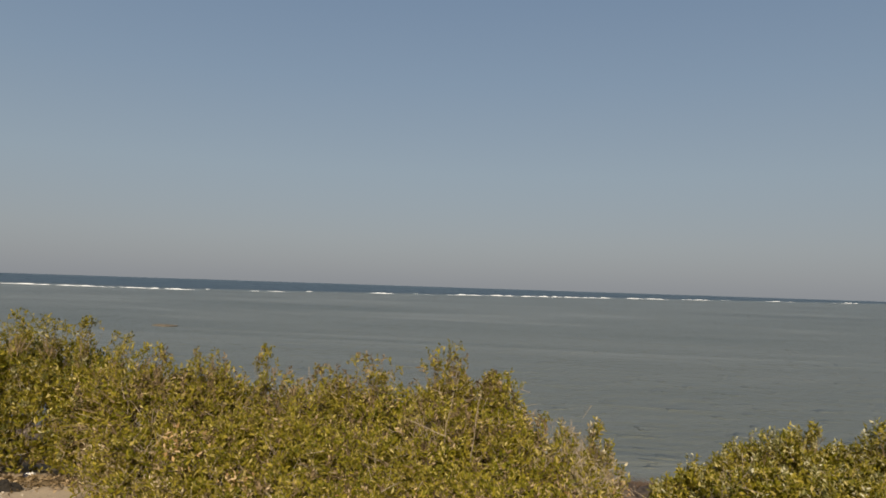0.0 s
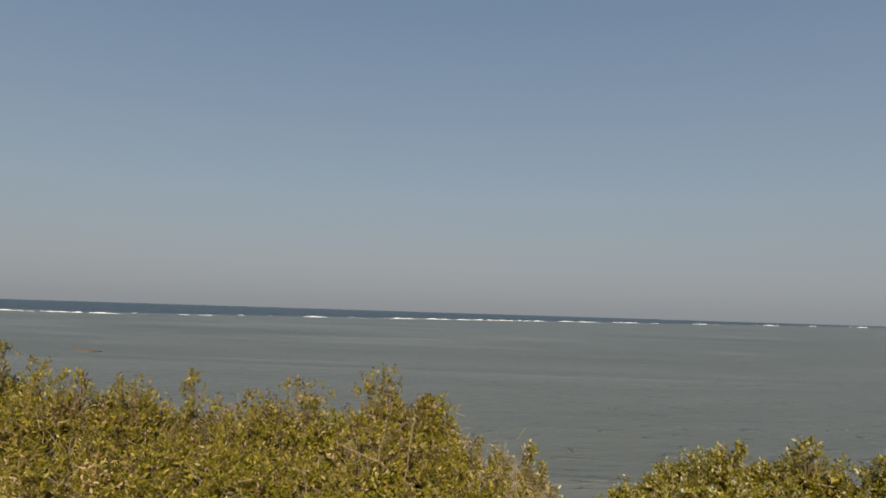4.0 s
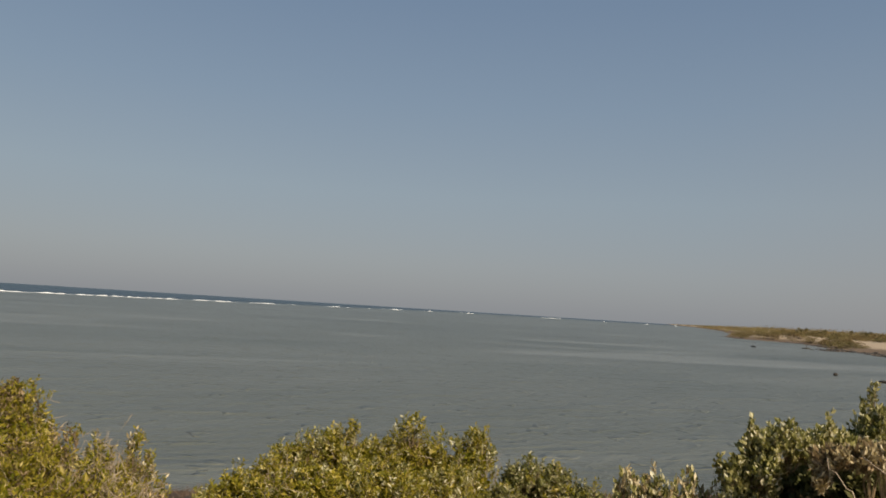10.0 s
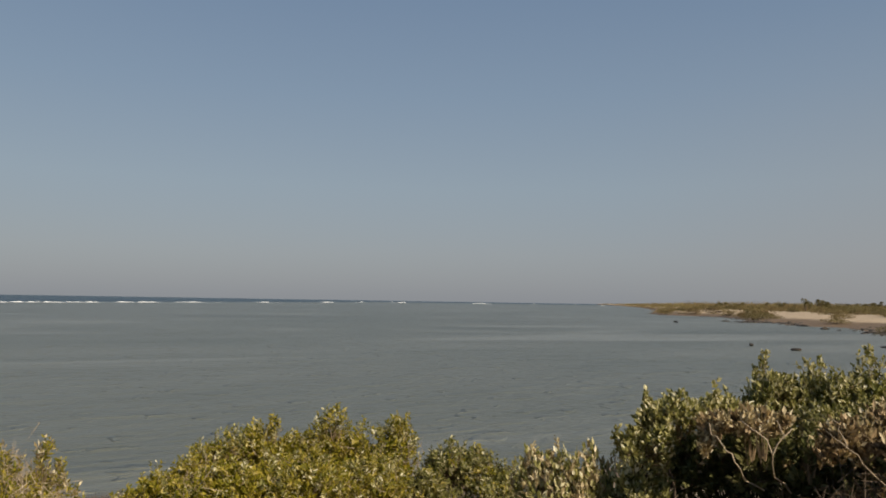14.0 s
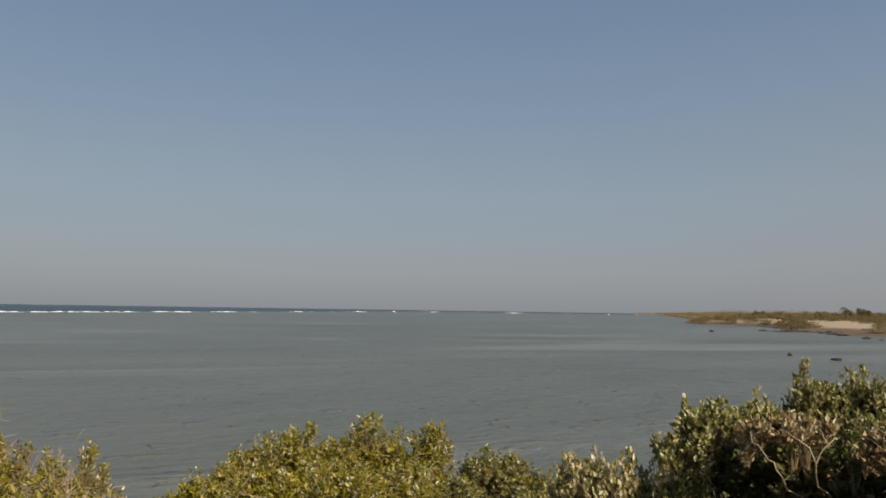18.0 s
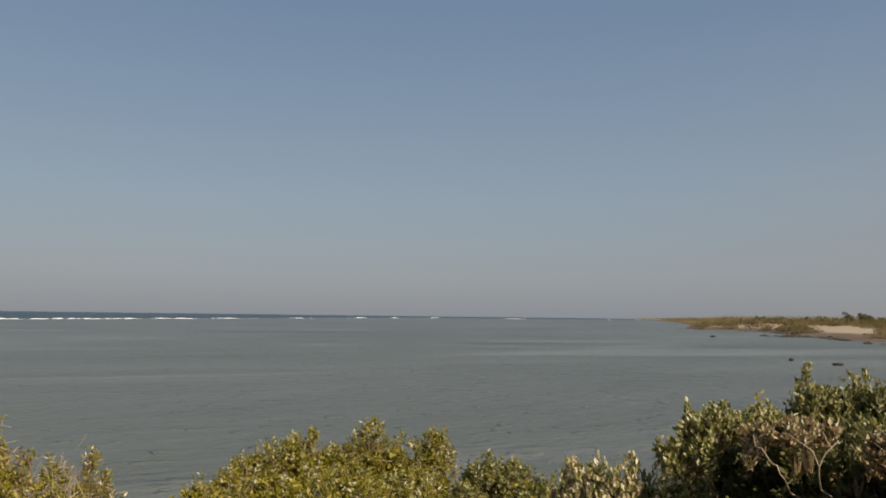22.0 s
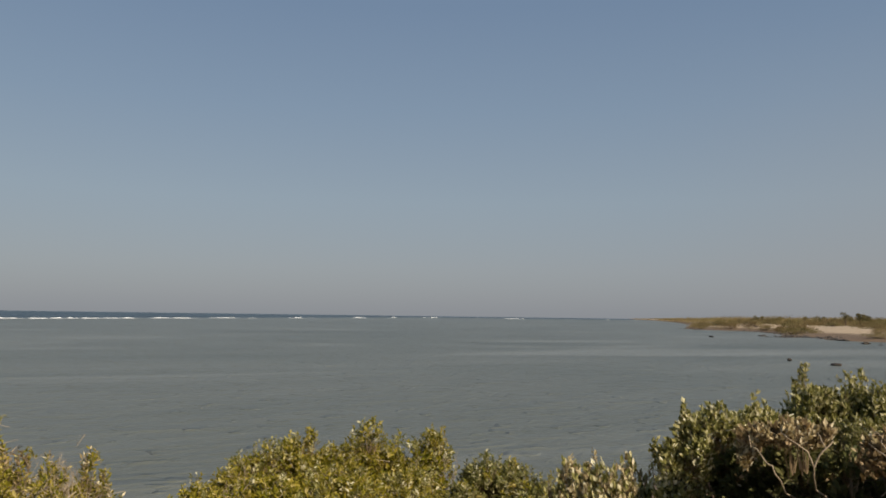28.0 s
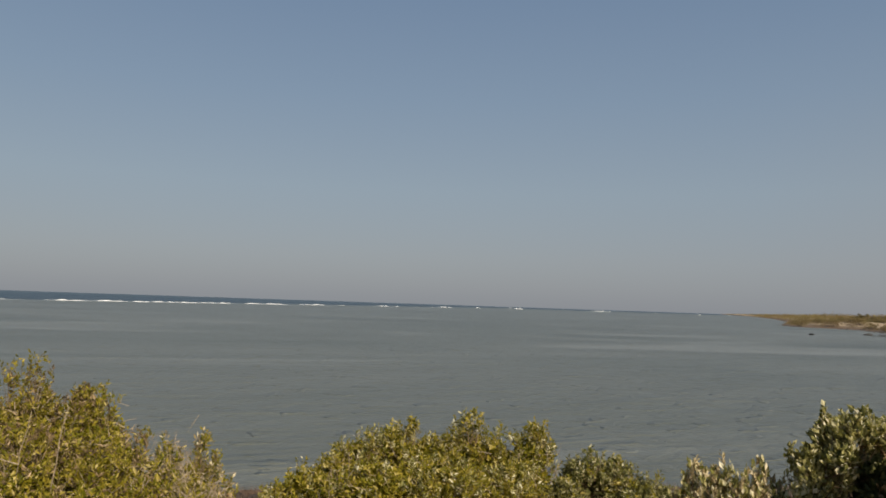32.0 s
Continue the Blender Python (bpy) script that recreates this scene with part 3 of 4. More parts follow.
# the long hedge of shrubs on the open side
SLIM = (0.27, 0.42)
shrub("shrub", polar(-41, 12.2, 0)[:2], [lobe(-46, 12.8, 2.92, 1.3, 1.1), lobe(-41.6, 12.4, 2.66, 0.95, 0.9), lobe(-37.5, 12.0, 2.5, 0.8, 0.8), lobe(-43, 12.1, 2.1, 0.9, 0.75), lobe(-38.5, 11.9, 2.0, 0.8, 0.7), lobe(-34.8, 11.4, 2.3, 0.6, 0.7),
      lobe(-45, 12.3, 1.6, 0.8, 0.65), lobe(-41, 12.2, 1.55, 0.8, 0.6), lobe(-37, 11.8, 1.45, 0.65, 0.55), lobe(-35, 11.2, 1.7, 0.6, 0.6), lobe(-43.5, 12.6, 2.4, 0.9, 0.9), lobe(-39.8, 12.2, 2.3, 0.8, 0.8), lobe(-36.2, 11.8, 2.15, 0.7, 0.8), lobe(-39.5, 11.6, 1.35, 0.6, 0.45), lobe(-43.2, 11.8, 1.3, 0.6, 0.45), lobe(-38.4, 12.6, 2.15, 0.7, 0.8), lobe(-42.4, 12.8, 1.95, 0.8, 0.8), lobe(-45.2, 12.9, 1.9, 0.8, 0.8), lobe(-38.4, 11.6, 1.95, 0.4, 0.4), lobe(-42.4, 11.9, 1.8, 0.4, 0.4)],
      10600, [LEAF_YELLOW, LEAF_GREEN], "tall yellow-green mangrove shrub at the end of the hedge on sand", 11, inner=0.5, slim=SLIM, leaf=0.058, per=12, twiggy=700, twig_mat=BARK,
      shoots=[shoot(-40.2, 11.6, 2.55, 0.3, 0.25), shoot(-38.2, 11.6, 2.5, 0.28, 0.25), shoot(-36.2, 11.5, 2.4, 0.36, 0.2), shoot(-33.9, 11.3, 2.25, 0.33, 0.22), shoot(-43.4, 12, 2.78, 0.3, 0.3)])
shrub("shrub", polar(-29, 10.6, 0)[:2], [lobe(-32.5, 10.7, 2.3, 0.9, 0.85), lobe(-29.5, 10.8, 2.2, 0.85, 0.85), lobe(-27, 10.6, 2.18, 0.8, 0.8), lobe(-24, 10.3, 1.96, 0.8, 0.8), lobe(-31, 9.8, 1.75, 0.85, 0.65), lobe(-27, 9.2, 1.6, 0.9, 0.6), lobe(-33.5, 10.3, 1.6, 0.55, 0.55), lobe(-25.5, 9.8, 1.8, 0.7, 0.6)],
      4900, [LEAF_YELLOW, LEAF_BROWN], "dense yellow-green mangrove shrub in the hedge, some leaves browned", 12, slim=SLIM, leaf=0.058, per=12, twiggy=1600, twig_mat=BARK, dried=[(-30.1, 8.85, 1.55, 1.3), (-26, 8.4, 1.2, 1.0)], bare=4,
      shoots=[shoot(-31.8, 10.4, 2.18, 0.32, 0.28), shoot(-28.5, 10.4, 2.1, 0.32, 0.3), shoot(-24.2, 10.3, 2.0, 0.5, 0.17), shoot(-27.0, 10.4, 2.08, 0.2, 0.2)])
shrub("shrub", polar(-17, 10.0, 0)[:2], [lobe(-20, 10.2, 2.13, 0.85, 0.85), lobe(-15.5, 10.1, 2.09, 0.75, 0.85), lobe(-22, 9.2, 1.75, 0.8, 0.65), lobe(-17, 9.0, 1.7, 0.85, 0.65), lobe(-21, 8.3, 1.35, 0.8, 0.5), lobe(-14, 8.3, 1.4, 0.8, 0.5)],
      4900, [LEAF_YELLOW, LEAF_BROWN], "broad olive and yellow mangrove shrub in the hedge, twiggy in front", 13, slim=SLIM, leaf=0.058, per=12, twiggy=2300, twig_mat=BARK, dried=[(-19.5, 7.5, 1.1, 1.0), (-13.5, 7.6, 1.15, 1.0)], bare=9,
      shoots=[shoot(-20.0, 10.1, 2.02, 0.28, 0.24), shoot(-16.4, 10.0, 2.02, 0.42, 0.3), shoot(-18.2, 10.1, 2.05, 0.14, 0.12)])
shrub("shrub", polar(-8, 10.0, 0)[:2], [lobe(-11.2, 10.2, 2.18, 0.65, 0.85), lobe(-9.9, 10.2, 2.27, 0.36, 0.85), lobe(-8.0, 10.2, 2.18, 0.45, 0.85), lobe(-6.7, 10.1, 2.13, 0.4, 0.8), lobe(-5.4, 9.9, 1.72, 0.4, 0.65), lobe(-11, 9.2, 1.8, 0.75, 0.7), lobe(-6.5, 9.1, 1.75, 0.7, 0.7), lobe(-9, 8.2, 1.4, 0.8, 0.5), lobe(-4, 9.0, 1.5, 0.6, 0.6), lobe(-4.5, 8.2, 1.3, 0.7, 0.45)],
      5400, [LEAF_YELLOW, LEAF_BROWN], "tall-crowned yellow-green mangrove shrub with pale bare branches showing", 14, slim=SLIM, leaf=0.058, per=12, twiggy=2400, twig_mat=BARK, bare=9,
      shoots=[shoot(-10.5, 10.2, 2.2, 0.42, 0.24), shoot(-11.7, 10.2, 2.15, 0.36, 0.18), shoot(-6.2, 10.0, 2.02, 0.16, 0.2), shoot(-4.0, 9.7, 1.62, 0.2, 0.12), shoot(-7.8, 10.1, 2.1, 0.14, 0.2)],
      limb=(0.007, 0.003), limbs=[[(-10.6, 9.3, 0.8), (-11.2, 8.8, 1.5), (-11.1, 8.75, 1.75), (-10.6, 8.8, 2.12)], [(-9.4, 9.2, 0.8), (-9.2, 8.75, 1.4), (-8.9, 8.7, 1.85), (-8.5, 8.8, 2.15)], [(-11.1, 8.75, 1.62), (-12.8, 8.8, 1.72), (-14.4, 8.9, 1.82)]])
shrub("shrub", polar(0, 9.6, 0)[:2], [lobe(-1.9, 9.7, 1.58, 0.4, 0.55), lobe(-0.1, 9.8, 1.48, 0.28, 0.5), lobe(-0.8, 9.0, 1.3, 0.45, 0.42), lobe(0.9, 9.7, 1.2, 0.2, 0.4), lobe(-2.6, 9.2, 1.42, 0.4, 0.5)],
      1250, [LEAF_YELLOW, LEAF_PALE], "low thin yellow-green shrub with upright dry twigs beside the gap", 15, slim=SLIM, stems=6, inner=0.25, twiggy=1500, twig_mat=BARK, drop=-0.08, dried=[(-2.9, 8.35, 0.98, 1.5), (-1.6, 8.4, 0.95, 1.4), (1.2, 8.9, 1.0, 1.0)],
      shoots=[shoot(-2.4, 9.7, 1.5, 0.24, 0.16), shoot(0.0, 9.7, 1.38, 0.4, 0.1), shoot(1.0, 9.7, 1.2, 0.3, 0.1), shoot(1.9, 9.7, 1.05, 0.16, 0.08)], bare=6)
shrub("shrub", polar(0, 8.7, 0)[:2], [lobe(-3.5, 8.3, 1.15, 0.4, 0.3), lobe(0.1, 8.6, 1.1, 0.35, 0.28)],
      420, [LEAF_YELLOW, LEAF_PALE], "low yellow-green seedling shrub at the foot of the hedge", 25, stems=3, inner=0.3, slim=SLIM)
shrub("shrub", polar(-29, 8.6, 0)[:2], [lobe(-34.0, 9.7, 1.4, 0.45, 0.45), lobe(-32.5, 9.1, 1.25, 0.42, 0.4), lobe(-29.8, 8.7, 1.25, 0.5, 0.42), lobe(-26.0, 8.3, 1.25, 0.5, 0.42), lobe(-22.0, 8.0, 1.2, 0.5, 0.4), lobe(-28.0, 8.0, 1.12, 0.45, 0.36), lobe(-23.5, 7.6, 1.12, 0.45, 0.34)],
      2100, [LEAF_YELLOW, LEAF_PALE], "low thin yellow-green growth on the sand along the hedge", 28, slim=SLIM, leaf=0.055, stems=5, inner=0.3, twiggy=700, twig_mat=BARK)
# beyond the gap
shrub("shrub", polar(15, 10.6, 0)[:2], [lobe(8.8, 10.4, 1.26, 0.42, 0.42), lobe(10.9, 10.8, 1.5, 0.48, 0.55), lobe(13.8, 10.8, 1.68, 0.5, 0.7), lobe(16.2, 10.8, 1.60, 0.42, 0.6), lobe(18.6, 10.9, 1.72, 0.42, 0.7), lobe(20.6, 10.9, 1.58, 0.38, 0.6), lobe(23.2, 10.9, 1.68, 0.42, 0.65), lobe(12, 9.9, 1.4, 0.75, 0.55), lobe(17, 9.9, 1.4, 0.8, 0.55), lobe(21.5, 10.1, 1.3, 0.65, 0.5), lobe(7.0, 10.3, 1.2, 0.4, 0.4), lobe(5.5, 10.2, 1.04, 0.34, 0.34)],
      5200, [LEAF_YELLOW, LEAF_GREY], "rounded yellow-green mangrove shrub standing at the water's edge", 16, slim=(0.3, 0.45), mixed=0.36, twiggy=1500, twig_mat=BARK, bare=8,
      shoots=[shoot(14.5, 10.7, 1.62, 0.2, 0.14), shoot(19.0, 10.8, 1.68, 0.22, 0.16), shoot(23.6, 10.8, 1.62, 0.16, 0.14), shoot(11.6, 10.6, 1.46, 0.2, 0.16), shoot(7.0, 10.3, 1.08, 0.2, 0.14), shoot(9.2, 10.4, 1.22, 0.16, 0.1)])
shrub("shrub", polar(8, 9.2, 0)[:2], [lobe(3.6, 9.0, 0.78, 0.36, 0.22), lobe(5.4, 9.0, 0.86, 0.4, 0.26), lobe(7.4, 9.1, 0.96, 0.4, 0.3), lobe(9.5, 9.1, 1.0, 0.4, 0.32), lobe(12.5, 9.0, 1.0, 0.45, 0.34)],
      1250, [LEAF_YELLOW, LEAF_GREEN], "low bright green shrub in front of a larger one", 26, stems=4, slim=SLIM, leaf=0.055)
shrub("shrub", polar(27, 11.2, 0)[:2], [lobe(30.8, 10.2, 1.0, 0.45, 0.4), lobe(31.6, 10.8, 1.12, 0.4, 0.45), lobe(33.0, 10.6, 1.0, 0.4, 0.4), lobe(27.3, 11.2, 1.32, 0.5, 0.55), lobe(29.3, 11.4, 1.2, 0.4, 0.45), lobe(25.7, 10.4, 1.15, 0.45, 0.45)],
      2300, [LEAF_GREEN, LEAF_YELLOW], "smaller dull green shrub leaning into its neighbour by the water", 17, stems=4, slim=(0.3, 0.45), shoots=[shoot(27.6, 11, 1.3, 0.12, 0.15), shoot(29.4, 11, 1.16, 0.16, 0.12)])
# the shrubs close by
shrub("shrub", polar(35.5, 6.3, 0)[:2], [lobe(34.0, 6.1, 2.14, 0.28, 0.36), lobe(35.4, 6.0, 2.16, 0.28, 0.34), lobe(36.9, 6.1, 2.16, 0.28, 0.38), lobe(38.4, 6.2, 2.16, 0.28, 0.42), lobe(34.6, 5.8, 1.94, 0.34, 0.36), lobe(37.4, 5.8, 1.96, 0.34, 0.36), lobe(32.8, 6.2, 1.72, 0.28, 0.3), lobe(38.5, 6.9, 1.6, 0.4, 0.4), lobe(33.5, 6.9, 1.35, 0.5, 0.35), lobe(33.2, 5.7, 1.65, 0.34, 0.34), lobe(36.6, 5.4, 1.75, 0.38, 0.36), lobe(39.0, 5.5, 1.85, 0.32, 0.4), lobe(39.8, 6.2, 2.08, 0.24, 0.4), lobe(40.2, 5.6, 1.95, 0.24, 0.35), lobe(40.4, 5.2, 1.74, 0.28, 0.3), lobe(40.2, 6.8, 1.75, 0.4, 0.5), lobe(35.5, 6.7, 1.5, 0.5, 0.4)],
      3000, [LEAF_GREY, LEAF_PALE], "small grey-green shrub with pale upright leaves", 18, stem_mat=DEAD_TWIG, stems=4, clump=7, loose=0.09, inner=0.25, upright=0.65, leaf=0.052, slim=(0.38, 0.56), per=9, twig=(0.06, 0.13), mixed=0.35, shoots=[shoot(33.6, 6.2, 2.1, 0.12), shoot(35.2, 6.2, 2.14, 0.14), shoot(37.9, 6.2, 2.12, 0.14)])
shrub("shrub", polar(43, 6.9, 0)[:2], [lobe(42.0, 6.2, 2.58, 0.18, 0.2), lobe(43.4, 6.2, 2.62, 0.22, 0.12), lobe(44.9, 6.25, 2.58, 0.22, 0.1), lobe(46.4, 6.2, 2.64, 0.16, 0.1), lobe(47.4, 6.3, 2.62, 0.14, 0.1), lobe(41.6, 6.1, 2.38, 0.18, 0.24), lobe(41.4, 6.0, 2.12, 0.18, 0.26), lobe(42.0, 5.9, 1.88, 0.2, 0.28), lobe(42.6, 6.0, 2.44, 0.1, 0.1), lobe(41.0, 5.8, 1.98, 0.2, 0.3), lobe(40.8, 6.1, 2.42, 0.13, 0.2), lobe(40.7, 6.0, 2.2, 0.14, 0.2), lobe(41.6, 5.6, 1.78, 0.26, 0.3), lobe(43.5, 6.6, 2.55, 0.3, 0.1), lobe(46.0, 6.7, 2.56, 0.32, 0.1)],
      2000, [LEAF_GREY, LEAF_GREEN], "leafy grey-green shrub with a dark shaded hollow beneath it", 19, stem_mat=DEAD_TWIG, stems=2, clump=7, loose=0.09, inner=0.25, upright=0.45, leaf=0.047, per=10, slim=(0.44, 0.62), twig=(0.05, 0.12), mixed=0.3, shoots=[shoot(41.9, 6.2, 2.58, 0.1, 0.05), shoot(43.7, 6.2, 2.62, 0.1, 0.1), shoot(46.4, 6.2, 2.66, 0.12, 0.05)])
# Dense mass set here to keep sun off the hollows; leaf colour darkened too.
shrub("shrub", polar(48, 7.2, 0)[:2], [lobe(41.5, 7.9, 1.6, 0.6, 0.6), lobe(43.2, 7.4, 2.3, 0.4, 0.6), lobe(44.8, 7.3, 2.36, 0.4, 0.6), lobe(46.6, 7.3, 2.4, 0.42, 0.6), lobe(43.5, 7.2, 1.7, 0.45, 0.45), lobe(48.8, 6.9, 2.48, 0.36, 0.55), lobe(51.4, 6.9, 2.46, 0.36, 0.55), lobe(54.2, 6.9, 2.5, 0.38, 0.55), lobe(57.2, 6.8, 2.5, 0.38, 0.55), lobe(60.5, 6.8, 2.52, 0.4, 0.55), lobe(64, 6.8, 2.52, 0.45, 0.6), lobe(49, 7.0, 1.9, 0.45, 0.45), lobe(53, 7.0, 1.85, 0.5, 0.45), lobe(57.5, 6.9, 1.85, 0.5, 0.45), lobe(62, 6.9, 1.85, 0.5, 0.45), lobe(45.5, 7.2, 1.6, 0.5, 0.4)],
      4600, [LEAF_SHADE, LEAF_BROWN], "green shrub behind browner ones, its leaves coloured darker for shade", 23, stem_mat=DEAD_TWIG, stems=8, inner=0.6, leaf=0.058, per=10, mixed=0.1, twiggy=900, drop=0.1, twig=(0.06, 0.14))
# Fills the floor of the hollows; the green sprays carry shade in their colour.
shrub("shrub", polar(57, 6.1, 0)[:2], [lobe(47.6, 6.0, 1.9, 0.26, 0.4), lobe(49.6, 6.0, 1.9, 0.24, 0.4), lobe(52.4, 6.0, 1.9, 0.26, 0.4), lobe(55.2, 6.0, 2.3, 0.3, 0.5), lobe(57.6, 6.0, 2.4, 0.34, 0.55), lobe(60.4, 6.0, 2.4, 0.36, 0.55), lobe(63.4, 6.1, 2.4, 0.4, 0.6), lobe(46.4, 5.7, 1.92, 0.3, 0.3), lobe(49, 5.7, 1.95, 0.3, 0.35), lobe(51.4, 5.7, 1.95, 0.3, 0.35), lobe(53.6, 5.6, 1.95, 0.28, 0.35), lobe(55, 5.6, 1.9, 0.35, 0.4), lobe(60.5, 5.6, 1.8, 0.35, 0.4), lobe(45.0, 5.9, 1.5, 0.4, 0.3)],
      2600, [LEAF_BROWN, LEAF_SHADE], "dense brown undergrowth beneath the crowns, its green sprays coloured darker for shade", 24, stem_mat=DEAD_TWIG, stems=0, inner=0.5, leaf=0.048, per=9, slim=(0.4, 0.56), twiggy=200, drop=0.0, twig=(0.06, 0.14))
shrub("shrub", polar(51.5, 8.6, 0)[:2], [lobe(47.9, 8.6, 2.51, 0.36, 0.6), lobe(48.9, 8.7, 2.71, 0.3, 0.5), lobe(50.6, 8.6, 2.65, 0.38, 0.6), lobe(52.2, 8.6, 2.73, 0.34, 0.6), lobe(53.9, 8.6, 2.73, 0.38, 0.6), lobe(55.2, 8.6, 2.81, 0.36, 0.6), lobe(57.0, 8.4, 2.71, 0.36, 0.5), lobe(57.9, 8.4, 2.55, 0.26, 0.5), lobe(49.8, 8.4, 2.71, 0.4, 0.5), lobe(51.4, 8.4, 2.69, 0.38, 0.5), lobe(53.1, 8.4, 2.71, 0.4, 0.5), lobe(54.8, 8.3, 2.75, 0.4, 0.5), lobe(56.2, 8.3, 2.73, 0.36, 0.5), lobe(49.5, 7.9, 2.4, 0.42, 0.4), lobe(52.6, 7.8, 2.4, 0.45, 0.4), lobe(55.6, 7.8, 2.45, 0.45, 0.4), lobe(58.4, 7.7, 2.42, 0.3, 0.4)],
      4200, [LEAF_GREEN, LEAF_GREY], "grey-green shrub behind a browner one, near the bay", 20, stem_mat=DEAD_TWIG, clump=8, loose=0.11, inner=0.25, upright=0.4, leaf=0.05, per=10, slim=(0.42, 0.6), twig=(0.07, 0.15), mixed=0.6, shoots=[shoot(48.9, 8.6, 2.68, 0.2, 0.13), shoot(52.1, 8.5, 2.7, 0.14, 0.1), shoot(55.2, 8.5, 2.76, 0.2, 0.14), shoot(57.2, 8.4, 2.64, 0.12, 0.12)])
shrub("shrub", polar(50, 5.6, 0)[:2], [lobe(45.6, 5.6, 2.54, 0.12, 0.06), lobe(46.6, 5.5, 2.60, 0.13, 0.06), lobe(47.6, 5.45, 2.64, 0.14, 0.06), lobe(48.8, 5.45, 2.65, 0.14, 0.06), lobe(50.2, 5.45, 2.65, 0.13, 0.06), lobe(46.8, 5.8, 2.58, 0.18, 0.08), lobe(49.2, 5.8, 2.60, 0.18, 0.08), lobe(45.5, 5.5, 2.44, 0.07, 0.05), lobe(51.0, 5.4, 2.56, 0.06, 0.05), lobe(46.6, 4.9, 2.06, 0.08, 0.06), lobe(49.2, 4.9, 2.02, 0.07, 0.05), lobe(51.4, 4.9, 2.1, 0.12, 0.08), lobe(44.0, 5.0, 2.0, 0.08, 0.06)],
      520, [LEAF_BROWN, LEAF_PALE], "half-bare brown-leaved shrub with pale forked branches", 21, stem_mat=DEAD_TWIG, clump=5, loose=0.05, stems=0, inner=0.1, upright=0.6, leaf=0.05, per=8, twig=(0.04, 0.09), slim=(0.4, 0.56), mixed=0.8, limb=(0.0058, 0.0028), 
      limbs=[[(49.2, 6.2, 2.0), (48.1, 5.5, 2.2), (47.5, 5.25, 2.36), (47.0, 5.25, 2.42), (46.4, 5.28, 2.50), (45.9, 5.35, 2.57)], [(50.8, 6.2, 2.0), (49.9, 5.5, 2.24), (49.85, 5.25, 2.42), (49.5, 5.25, 2.51), (48.6, 5.28, 2.56), (47.9, 5.35, 2.6)], [(49.85, 5.25, 2.42), (50.4, 5.25, 2.52), (51.0, 5.3, 2.58)], [(50.4, 5.26, 2.52), (50.3, 5.28, 2.58), (50.1, 5.32, 2.62)]])
shrub("shrub", polar(57, 5.9, 0)[:2], [lobe(53.2, 5.5, 2.56, 0.1, 0.12), lobe(54.2, 5.6, 2.62, 0.16, 0.12), lobe(56.2, 5.7, 2.6, 0.2, 0.15), lobe(58.4, 5.7, 2.66, 0.22, 0.17), lobe(60.6, 5.7, 2.66, 0.22, 0.17), lobe(62.8, 5.8, 2.66, 0.24, 0.18), lobe(65.5, 5.8, 2.66, 0.3, 0.25), lobe(57.0, 6.2, 2.66, 0.28, 0.25), lobe(60.2, 6.2, 2.68, 0.28, 0.25), lobe(58.2, 5.3, 2.4, 0.18, 0.12), lobe(61.5, 5.3, 2.4, 0.18, 0.12), lobe(54.0, 5.0, 2.16, 0.12, 0.1), lobe(56.6, 5.1, 2.3, 0.14, 0.1), lobe(58.8, 5.0, 2.16, 0.14, 0.1), lobe(63, 5.1, 2.2, 0.16, 0.12)],
      900, [LEAF_BROWN, LEAF_PALE], "brown-leaved shrub, thin and twiggy below, with one pale slanting limb", 27, stem_mat=DEAD_TWIG, clump=5, loose=0.06, stems=0, inner=0.2, upright=0.5, leaf=0.05, per=9, slim=(0.4, 0.56), twig=(0.05, 0.11), mixed=0.28, twiggy=500, drop=0.3, spread=0.05,
      limb=(0.0045, 0.002), limbs=[[(57.4, 6.0, 2.05), (55.8, 5.4, 2.32), (54.8, 5.35, 2.45), (53.9, 5.35, 2.51), (53.0, 5.4, 2.57)], [(54.2, 5.37, 2.49), (53.7, 5.4, 2.58), (53.4, 5.4, 2.64)]])
shrub("shrub", polar(63.5, 8.6, 0)[:2], [lobe(61.4, 8.4, 3.22, 0.22, 0.3), lobe(60.4, 8.4, 3.1, 0.16, 0.22), lobe(63.0, 8.5, 3.15, 0.3, 0.4), lobe(59.7, 8.4, 2.94, 0.16, 0.16), lobe(60.8, 8.4, 2.86, 0.2, 0.2), lobe(62.2, 8.4, 2.84, 0.3, 0.25), lobe(59.2, 8.2, 2.5, 0.26, 0.22), lobe(66.0, 8.6, 3.2, 0.6, 0.7), lobe(62, 8.2, 2.56, 0.45, 0.3), lobe(64.5, 8.2, 2.6, 0.5, 0.5)],
      1100, [LEAF_GREEN, LEAF_GREY], "tall thin-leaved grey-green shrub that rises above the horizon", 22, stem_mat=DEAD_TWIG, clump=7, loose=0.11, upright=0.4, leaf=0.052, per=9, slim=(0.42, 0.6), twig=(0.07, 0.15), inner=0.12, mixed=0.6, twiggy=600, drop=0.4, shoots=[shoot(61.6, 8.4, 3.18, 0.24, 0.08), shoot(60.3, 8.4, 3.05, 0.14, 0.08), shoot(58.6, 8.3, 2.88, 0.1, 0.06), shoot(59.4, 8.3, 2.94, 0.1, 0.08)])


# ---- far shore ----
def bare_sand(az, s, r):
    """Where the far beach lies open: two broad tongues of sand and a smaller one farther off."""
    a, b, c = (az > 48.9) & (az < 53.0), (az > 53.3) & (az < 57.1), (az > 45.6) & (az < 47.9)
    return ((a & (s < 19 + 2 * np.sin(az * 3.1))) | (b & (s < 17 + 2 * np.sin(az * 2.3))) | (c & (s > 5) & (s < 12))) & (r < 270)


